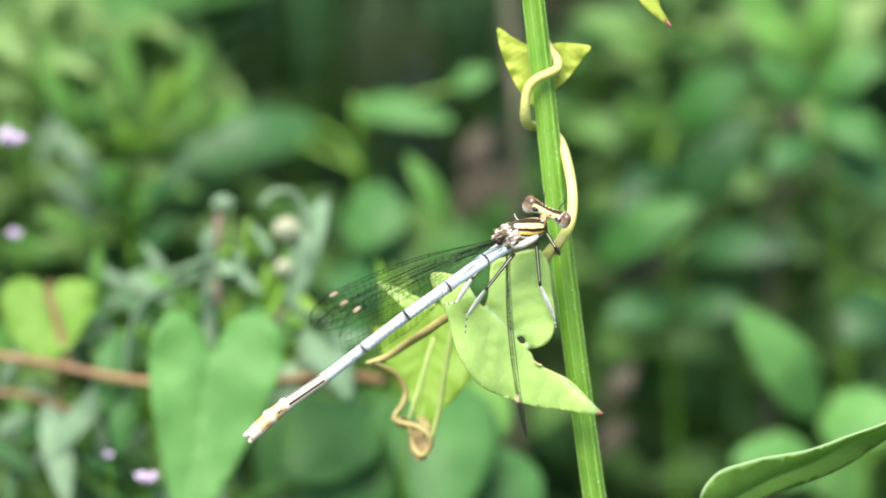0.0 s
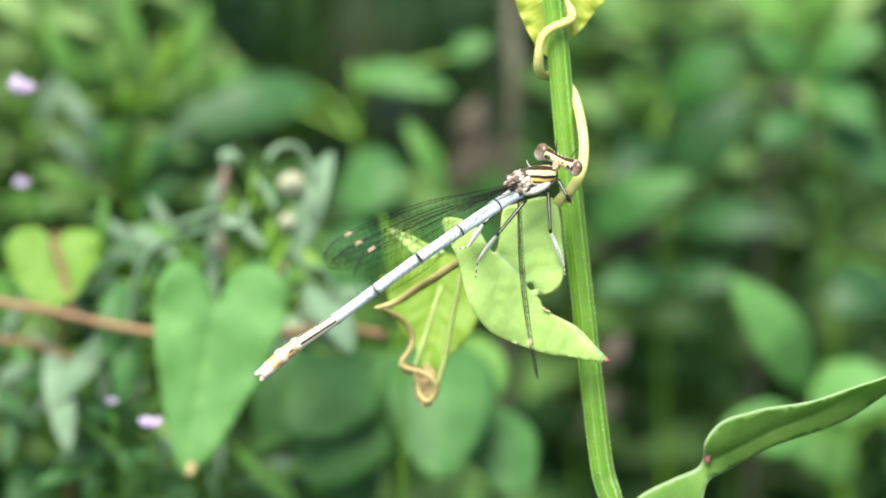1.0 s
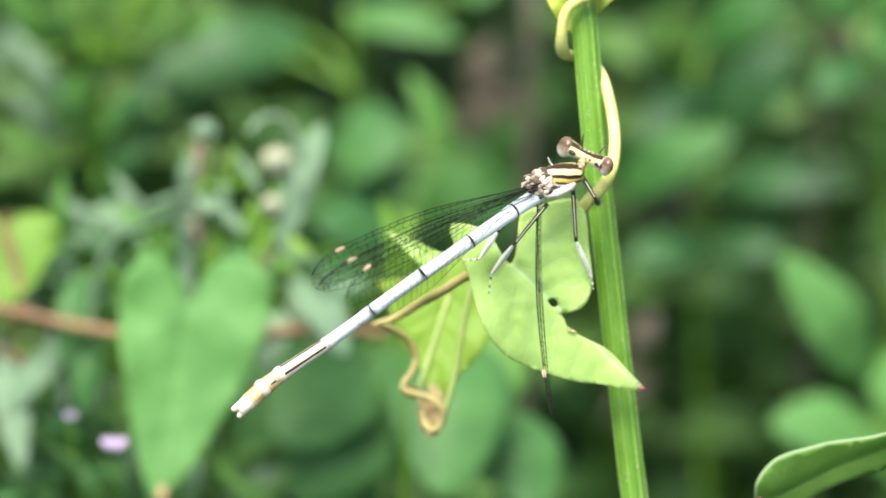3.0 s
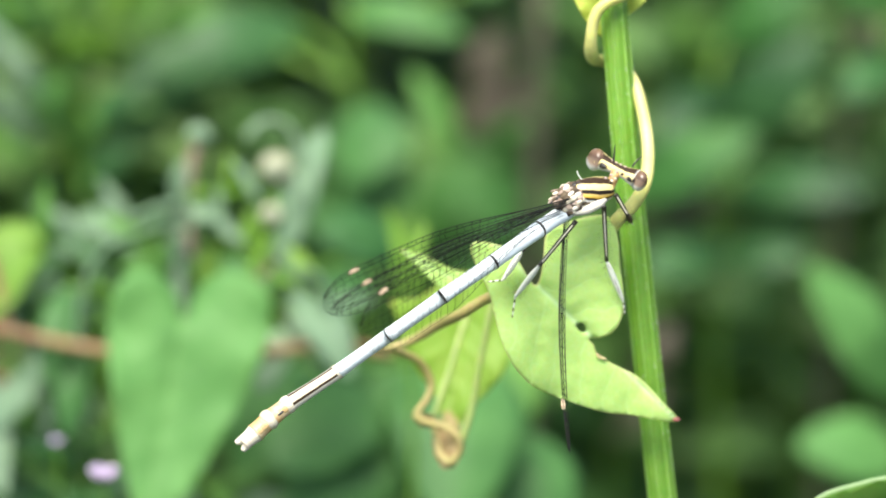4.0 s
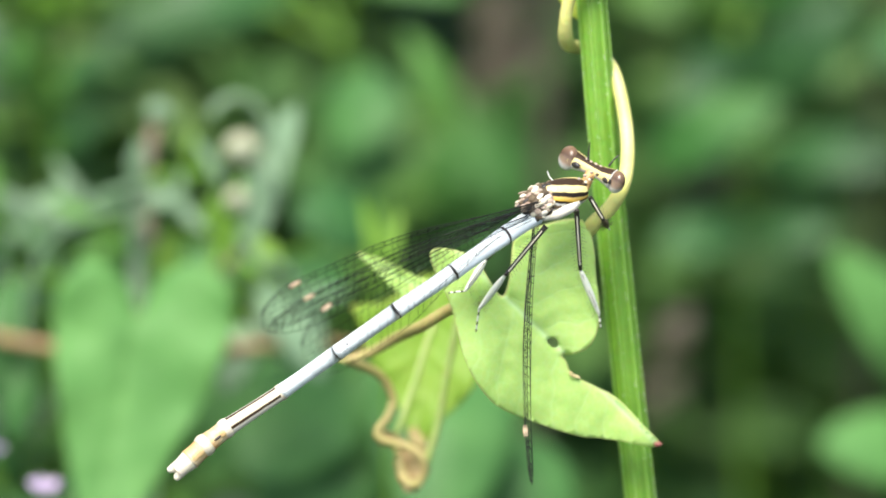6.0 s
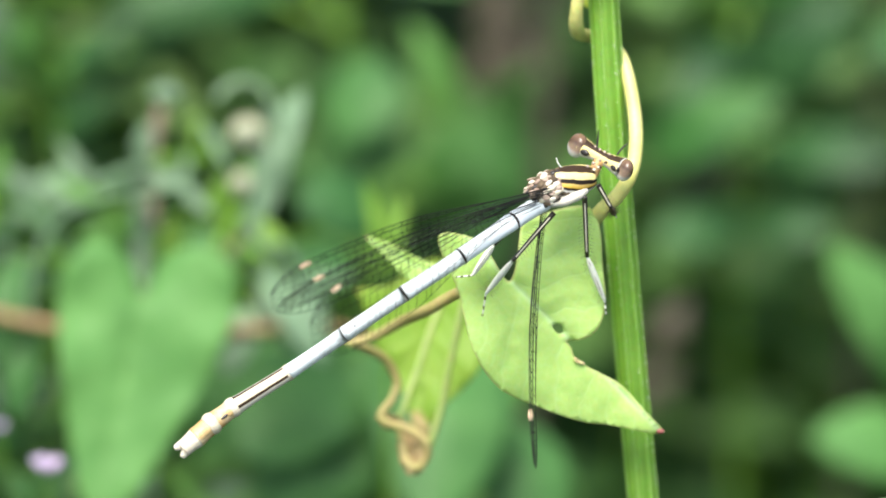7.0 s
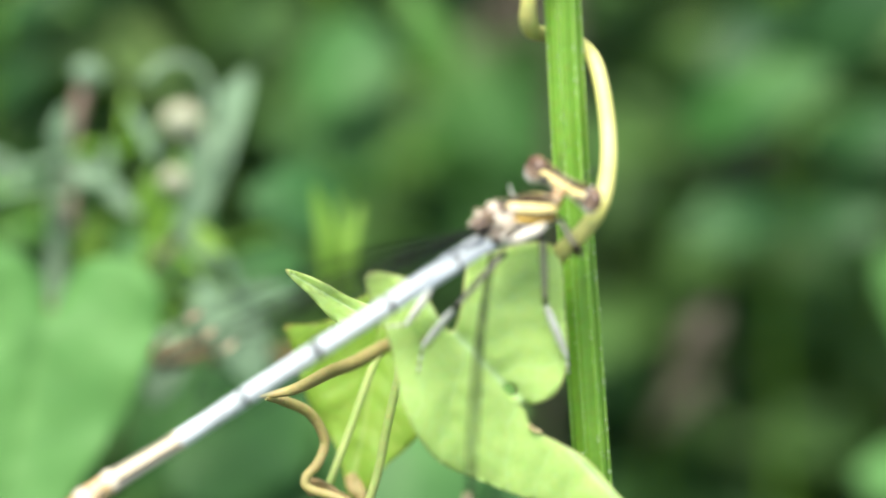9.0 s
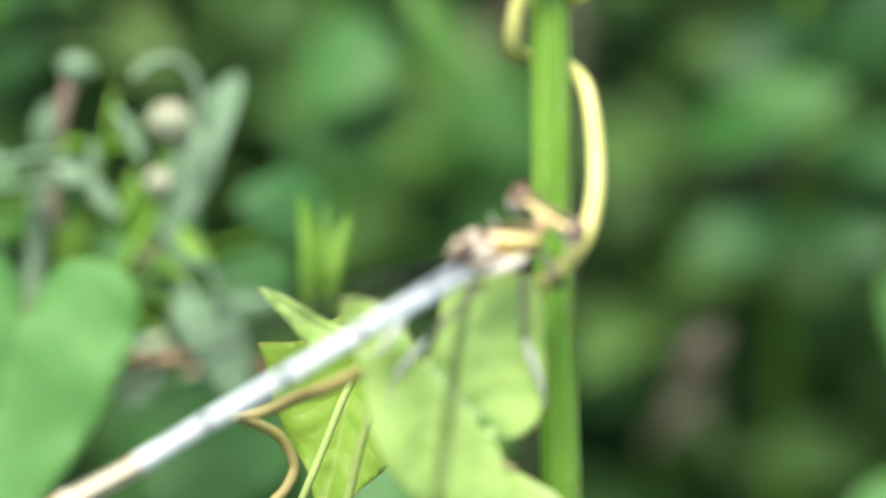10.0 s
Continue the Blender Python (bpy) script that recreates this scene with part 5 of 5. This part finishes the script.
def downy_weeds():
    """Low grey-green weeds with narrow leaves about the bindweed."""
    rng = random.Random(33)
    for x, y, d in ((-5.3, -1.6, 10.4), (-4.5, -2.3, 10.8), (-3.6, -2.9, 11.2), (-5.0, -2.8, 10.0),
                    (-4.9, -0.5, 10.6), (-4.0, -0.45, 10.4), (-5.6, -0.6, 10.8), (-4.3, -0.9, 10.6), (-5.8, -2.4, 10.6), (-4.9, -3.3, 10.8), (-2.6, -3.4, 11.2), (-6.2, -1.8, 10.9)):
        leaves = []
        for k in range(9):
            foot = (x + rng.uniform(-0.35, 0.35), y + rng.uniform(-0.4, 0.4), d + rng.uniform(-0.4, 0.4))
            a = rng.uniform(0, 6.28)
            long = rng.uniform(0.5, 0.95)
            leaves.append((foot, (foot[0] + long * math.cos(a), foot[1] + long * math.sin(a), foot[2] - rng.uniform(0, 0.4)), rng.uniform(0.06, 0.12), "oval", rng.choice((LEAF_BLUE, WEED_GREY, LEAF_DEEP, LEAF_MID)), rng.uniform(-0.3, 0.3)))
        leafy("downy_weed", "low grey-green weed with narrow downy leaves", leaves, STEM_GREEN, True, "weed", (0.0, 0.008), 0.0006)["group"] = "downy weeds"


downy_weeds()


def dry_stalk(name, top, low, r, label):
    a, b = V(*top), V(*low)
    foot = Vector((b.x, b.y + 0.004, -0.004))
    ob = thing(name, foot, label, "stalk")
    tube_part("stalk", [a, a.lerp(b, 0.5) + Vector((0.001, 0, 0)), b, foot], r, STRAW, ob, "", 10)
    for k in (0.3, 0.7):
        p = a.lerp(b, k)
        tube_part("node", [p, p + (b - a).normalized() * 0.0006], r * 1.25, STRAW, ob, "", 10)


dry_stalk("dry_stalk", (0.13, 5.00, 19.00), (0.37, 1.14, 19.00), 0.0011, "dull brown dry upright plant stalk")
dry_stalk("straw_stalk", (5.19, 2.30, 19.80), (4.07, 1.34, 19.80), 0.0008, "slanting straw-coloured dry stalk")


def dry_leaf(at, size, turn):
    c = V(*at)
    ob = thing("dead_leaf", c, "curled brown dead leaf caught in the undergrowth", "dead leaf", "dead leaves")
    bm = bmesh.new()
    a = Vector((math.cos(turn), 0.4, math.sin(turn))) * size
    oval_leaf(bm, c - a, c + a, size * 0.55, TOWARD + UPWARD * 0.4, int(turn * 10), 0.3, 0.4)
    blade_part = part("leaf_blade", bm, DRY, ob)
    tube_part("leaf_stalk", [c - a, c - a * 1.25 + UPWARD * 0.0006, c - a * 1.6], 0.00025, STRAW, ob, "", 8)
    tube_part("midrib", [c - a + TOWARD * 0.0004, c + TOWARD * size * 0.35, c + a * 0.9], 0.00012, STRAW, blade_part, "", 6)


for at, size, turn in (((-0.18, 2.13, 21.00), 0.004, 1.2), ((-0.03, 1.62, 22.00), 0.005, 0.4), ((1.81, -1.26, 17.30), 0.003, 1.0), ((2.14, 0.40, 18.80), 0.004, 0.2), ((1.77, -1.97, 19.80), 0.003, 0.8)):
    dry_leaf(at, size, turn)


# ---- undergrowth: five kinds of weed, each built once and repeated ----
def weed(kind, seed):
    rng = random.Random(seed)
    mat, half, length, pairs, label = kind
    ob = thing("weed", Vector((0, 0, 0)), label, "weed", "weeds of the undergrowth")
    line = spline([Vector((0, 0, 0)), Vector((rng.uniform(-0.01, 0.01), rng.uniform(-0.01, 0.01), 0.1)), Vector((rng.uniform(-0.02, 0.02), rng.uniform(-0.02, 0.02), 0.2))], 10)
    bm = bmesh.new()
    tube(bm, line, lambda t: 0.0011 * (1 - 0.6 * t), 8)
    part("stem", bm, STEM_GREEN, ob)
    for k in range(pairs):
        t = 0.3 + 0.7 * k / (pairs - 1)
        p = line[int(t * (len(line) - 1))]
        a0 = k * 1.57 + rng.uniform(-0.3, 0.3)
        for s in (0, math.pi):
            a = a0 + s + rng.uniform(-0.2, 0.2)
            size = length * (1.15 - 0.6 * t) * rng.uniform(0.8, 1.2)
            rise = rng.uniform(-0.15, 0.5) + 0.5 * max(0, t - 0.8)
            out = Vector((math.cos(a), math.sin(a), rise)).normalized()
            foot = p + out * 0.004
            bm = bmesh.new()
            oval_leaf(bm, p, foot + out * size, half * size, UPWARD + Vector((rng.uniform(-0.3, 0.3), rng.uniform(-0.5, 0.1), 0)), k, 0.14)
            part("leaf", bm, mat, ob)
    return ob


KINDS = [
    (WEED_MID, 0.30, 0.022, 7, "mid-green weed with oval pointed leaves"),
    (WEED_SHADED, 0.34, 0.027, 6, "dark green weed with broad leaves, shade in its colour"),
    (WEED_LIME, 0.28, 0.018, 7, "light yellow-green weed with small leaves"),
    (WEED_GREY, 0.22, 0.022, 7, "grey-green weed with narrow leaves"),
    (WEED_SHADED, 0.22, 0.024, 8, "dark green weed with narrow leaves, shade in its colour"),
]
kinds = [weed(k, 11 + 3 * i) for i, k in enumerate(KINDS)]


def hollow(x, y):
    """The shady gaps between the plants, where little grows."""
    return -4.9 < x < -3.6 and 0.9 < y < 2.0 or -3.6 < x < -0.4 and y > 1.2 or x > 1.2 and -1.5 < y < 1.4 or 1.0 < x < 4.0 and y < 1.0


rng = random.Random(21)
spots = []
for k in range(300):
    d = 17 + 68 * rng.random() ** 1.2
    x = rng.uniform(-1, 1) * (7.0 + 0.08 * d)
    y = rng.uniform(-5.5, 4.6) + (d - 18) * 0.03
    if -0.4 < x < 1.0 and d < 34 and y > -1.5:
        continue
    spots.append((x, y, d))
# unseen weeds far out on both sides, added for their shade and bounced light
for k in range(90):
    spots.append((rng.choice((-1, 1)) * rng.uniform(12, 60), rng.uniform(-6, 3), rng.uniform(2, 70)))
for k, (x, y, d) in enumerate(spots):
    top = V(x, y, d)
    high = max(0.05, top.z)
    m = Matrix.Translation((top.x, top.y, -0.004)) @ Matrix.Rotation(rng.uniform(0, 6.28), 4, "Z") @ Matrix.Rotation(rng.uniform(-0.15, 0.15), 4, "X") @ Matrix.Diagonal((0.5 + high / 0.36, 0.5 + high / 0.36, high / 0.2, 1))
    # darker kinds are picked where shade should fall, standing in for it
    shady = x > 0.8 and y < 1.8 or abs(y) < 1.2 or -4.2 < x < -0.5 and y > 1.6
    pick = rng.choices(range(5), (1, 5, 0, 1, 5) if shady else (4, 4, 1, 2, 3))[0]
    if k < 5:
        kinds[k].matrix_basis = m
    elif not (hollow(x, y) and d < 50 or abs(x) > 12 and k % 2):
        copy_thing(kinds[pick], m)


def tall_weed(seed):
    """A weed with a bare lower stem and its leaves in the upper half, added for shade."""
    rng = random.Random(seed)
    ob = thing("tall_weed", Vector((0, 0, 0)), "tall leafy weed with a bare lower stem, added for shade", "weed", "tall weeds of the undergrowth")
    line = spline([Vector((0, 0, 0)), Vector((rng.uniform(-0.01, 0.01), rng.uniform(-0.01, 0.01), 0.2)), Vector((rng.uniform(-0.03, 0.03), rng.uniform(-0.03, 0.03), 0.36))], 12)
    bm = bmesh.new()
    tube(bm, line, lambda t: 0.0013 * (1 - 0.6 * t), 8)
    part("stem", bm, STEM_GREEN, ob)
    for k in range(9):
        t = 0.86 + 0.14 * k / 8
        p = line[int(t * (len(line) - 1))]
        for s in (0, math.pi):
            a = k * 1.57 + s + rng.uniform(-0.3, 0.3)
            size = 0.055 * (1.25 - 0.6 * t) * rng.uniform(0.8, 1.2)
            out = Vector((math.cos(a), math.sin(a), rng.uniform(-0.1, 0.4))).normalized()
            bm = bmesh.new()
            oval_leaf(bm, p, p + out * size, 0.3 * size, UPWARD + Vector((rng.uniform(-0.3, 0.3), rng.uniform(-0.3, 0.3), 0)), k, 0.14)
            part("leaf", bm, WEED_MID, ob)
    return ob


# added weeds: their crowns stay above the view and shade the plants below
shade_weeds = [tall_weed(5), tall_weed(6)]
for k in range(54):
    d = rng.uniform(19, 62)
    x = rng.uniform(-1, 1) * (9 + 0.1 * d)
    top = V(x, rng.uniform(13.5, 18) + 0.12 * (d - 19), d)
    m = Matrix.Translation((top.x, top.y, -0.004)) @ Matrix.Rotation(rng.uniform(0, 6.28), 4, "Z") @ Matrix.Diagonal((1.0, 1.0, top.z / 0.36, 1))
    if k < 2:
        shade_weeds[k].matrix_basis = m
    else:
        copy_thing(shade_weeds[k % 2], m)


# a few more, unseen, lean in from outside the view to shade the gap
for k in range(8):
    top = V(rng.uniform(-4.5, -1.0), rng.uniform(1.2, 3.0), rng.uniform(24, 50)) + Vector((-0.2, -0.325, 1.0)) * rng.uniform(0.26, 0.34)
    root = Vector((top.x - rng.uniform(0.28, 0.4), top.y + rng.uniform(-0.1, 0.2), -0.004))
    axis = top - root
    copy_thing(shade_weeds[k % 2], Matrix.Translation(root) @ axis.to_track_quat("Z", "Y").to_matrix().to_4x4() @ Matrix.Diagonal((1.0, 1.0, axis.length / 0.36, 1)))


def small_leaf(bm, rng, p, out, size, half):
    """One small folded leaf with two sides."""
    uv = bm.loops.layers.uv.verify()
    side = out.cross(UPWARD + Vector((rng.uniform(-0.5, 0.5), rng.uniform(-0.8, 0.2), 0))).normalized()
    nrm = side.cross(out).normalized()
    rows = []
    for t, w, rise in ((0.0, 0.12, 0.0), (0.3, 0.95, 0.08), (0.62, 0.8, 0.08), (1.0, 0.04, -0.06)):
        mid = p + out * size * t + nrm * size * rise
        rows.append([(mid + side * half * size * w * v + nrm * size * 0.1 * w * abs(v), (t, 0.5 + 0.4 * v)) for v in (-1, 0, 1)])
    for low in (0.0, -0.00025):
        vs = [[bm.verts.new(q + nrm * low) for q, _ in row] for row in rows]
        for i in range(3):
            for j in range(2):
                keys = [(i, j), (i, j + 1), (i + 1, j + 1), (i + 1, j)]
                if low:
                    keys.reverse()
                f = bm.faces.new([vs[a][b] for a, b in keys])
                f.smooth = True
                for loop, (a, b) in zip(f.loops, keys):
                    loop[uv].uv = rows[a][b][1]


def small_sprigs():
    """Thin sprigs with small leaves in pairs: the nearer ones are plants of their own, the rest one thicket."""
    place = random.Random(14)
    thicket = [bmesh.new(), bmesh.new()]
    for k in range(600):
        d = 20 + 42 * place.random() ** 1.2
        x = place.uniform(-1, 1) * (6.5 + 0.07 * d)
        y = place.uniform(-3.5, 4.6) + (d - 20) * 0.02
        if k >= 560:
            # a light green stand beside the bindweed
            x, y, d = place.uniform(-7.4, -4.8), place.uniform(0.6, 4.4), place.uniform(16, 26)
        rng = random.Random(4000 + k)
        if (hollow(x, y) and rng.random() < 0.93) or (-0.4 < x < 1.0 and y > -1.5 and rng.random() < 0.86):
            continue
        if x > 1.0 and y <= -1.3 and rng.random() < 0.6:
            continue
        top = V(x, y, d)
        if top.z < 0.03:
            continue
        foot = Vector((top.x + rng.uniform(-0.02, 0.02), top.y + rng.uniform(-0.01, 0.03), -0.004))
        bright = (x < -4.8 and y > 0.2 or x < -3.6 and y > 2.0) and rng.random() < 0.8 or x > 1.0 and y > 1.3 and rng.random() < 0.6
        line = spline([foot, foot.lerp(top, 0.55) + Vector((rng.uniform(-0.008, 0.008), rng.uniform(-0.008, 0.008), 0)), top], 7)
        size0, half = rng.uniform(0.008, 0.017), rng.uniform(0.13, 0.22) if bright else rng.uniform(0.2, 0.34)
        near = d < 33
        stem, leaves = (bmesh.new(), bmesh.new()) if near else (thicket[bright], thicket[bright])
        tube(stem, line, lambda t: 0.0006 * (1 - 0.5 * t), 5)
        for i in range(min(4 if bright and -4.8 < x < 0 else 13, int(top.z * 0.75 / (size0 * 0.75)))):
            t = 1 - i * size0 * 0.75 / top.z
            j = min(len(line) - 2, max(0, int(t * (len(line) - 1))))
            p = line[j].lerp(line[j + 1], t * (len(line) - 1) - j)
            for s in (0, math.pi):
                a = i * 1.57 + k + s + rng.uniform(-0.3, 0.3)
                out = Vector((math.cos(a), math.sin(a), rng.uniform(-0.1, 0.6) + (0.8 if i == 0 else 0))).normalized()
                small_leaf(leaves, rng, p, out, size0 * rng.uniform(0.75, 1.25) * (0.7 if i == 0 else 1.0), half)
        if near:
            ob = thing("sprig", foot, "thin light green sprig with narrow paired leaves" if bright else "thin dark green sprig with small paired leaves", "sprig", "sprigs of the undergrowth")
            part("stem", stem, STEM_GREEN, ob)
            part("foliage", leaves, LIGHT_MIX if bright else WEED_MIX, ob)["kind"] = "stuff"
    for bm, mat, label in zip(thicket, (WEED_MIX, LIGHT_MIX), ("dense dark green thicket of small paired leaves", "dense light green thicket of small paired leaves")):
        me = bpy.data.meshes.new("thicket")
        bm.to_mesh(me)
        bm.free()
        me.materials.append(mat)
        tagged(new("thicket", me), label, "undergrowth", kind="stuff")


small_sprigs()


def ground_cover():
    """Low leaves that nobody could count, over the soil."""
    rng = random.Random(8)
    bm = bmesh.new()
    for k in range(5200):
        y = -0.1 + 1.5 * rng.random()
        x = rng.gauss(0, 0.16 + 0.1 * y)
        z = 0.004 + 0.05 * rng.random() ** 1.5
        a = rng.uniform(0, 6.28)
        size = rng.uniform(0.008, 0.02)
        out = Vector((math.cos(a), math.sin(a), rng.uniform(-0.3, 0.5)))
        side = out.cross(UPWARD + Vector((rng.uniform(-0.4, 0.4), rng.uniform(-0.4, 0.4), 0))).normalized() * size * 0.3
        p = Vector((x, y, z))
        dip = UPWARD * size * 0.06
        mid, tip = p + out * size * 0.5, p + out * size
        low = -UPWARD * 0.0003
        top = [bm.verts.new(q) for q in (p, mid + side + dip, tip, mid - side + dip, mid)]
        bot = [bm.verts.new(q + low) for q in (p, mid + side + dip, tip, mid - side + dip, mid)]
        for i, j in ((0, 1), (1, 2), (2, 3), (3, 0)):
            bm.faces.new((top[4], top[i], top[j]))
            bm.faces.new((bot[4], bot[j], bot[i]))
            bm.faces.new((top[i], bot[i], bot[j], top[j]))
    for k in range(9000):
        y, x = rng.gauss(0.5, 1.1), rng.gauss(0, 1.1)
        if abs(x) < 0.3 and -0.9 < y < 1.2:
            continue
        a, size = rng.uniform(0, 6.28), rng.uniform(0.02, 0.05)
        out = Vector((math.cos(a), math.sin(a), rng.uniform(-0.2, 0.6)))
        side = out.cross(UPWARD).normalized() * size * 0.3
        p = Vector((x, y, 0.004 + 0.05 * rng.random()))
        vs = [bm.verts.new(q) for q in (p, p + out * size * 0.5 + side, p + out * size, p + out * size * 0.5 - side, p + out * size * 0.5 - UPWARD * 0.003)]
        for i, j in ((0, 1), (1, 2), (2, 3), (3, 0)):
            bm.faces.new((vs[4], vs[i], vs[j]))
    me = bpy.data.meshes.new("ground_cover")
    bm.to_mesh(me)
    bm.free()
    me.materials.append(WEED_SHADED)
    tagged(new("ground_cover", me), "low dark green leaves covering the soil", "ground cover", kind="stuff")


ground_cover()



def motions():
    hinge = loose_wing.location.copy()
    walk(loose_wing, [(t, Matrix.Translation(hinge) @ Matrix.Rotation(radians(a), 4, TOWARD)) for t, a in ((0, 3.6), (1, 4.4), (2, 3.8), (3.5, 0.6), (4.5, -1.6), (6.5, -1.6), (10, -2.0))])
    # a breath of wind presses the stem aside near the end
    sway = ((0, 0.0), (4, 0.0), (8, 0.0), (8.5, -0.0002), (9, -0.0008), (9.5, -0.0009), (10, -0.00115))
    for moved in (swaying_stem, swaying_coil):
        rest = moved.location.copy()
        walk(moved, [(t, Matrix.Translation(rest + Vector((dx, 0, 0)))) for t, dx in sway])
    walk(focus, [(t, Matrix.Translation(V(0.2, 0.1, d))) for t, d in ((0, 0.0), (2, -0.1), (3.5, -0.4), (5, -0.15), (6.5, -0.1), (7.9, -0.1), (8.15, 0.3), (8.85, 0.4), (9.0, 2.0), (9.15, 3.4), (10, 3.4))])


motions()
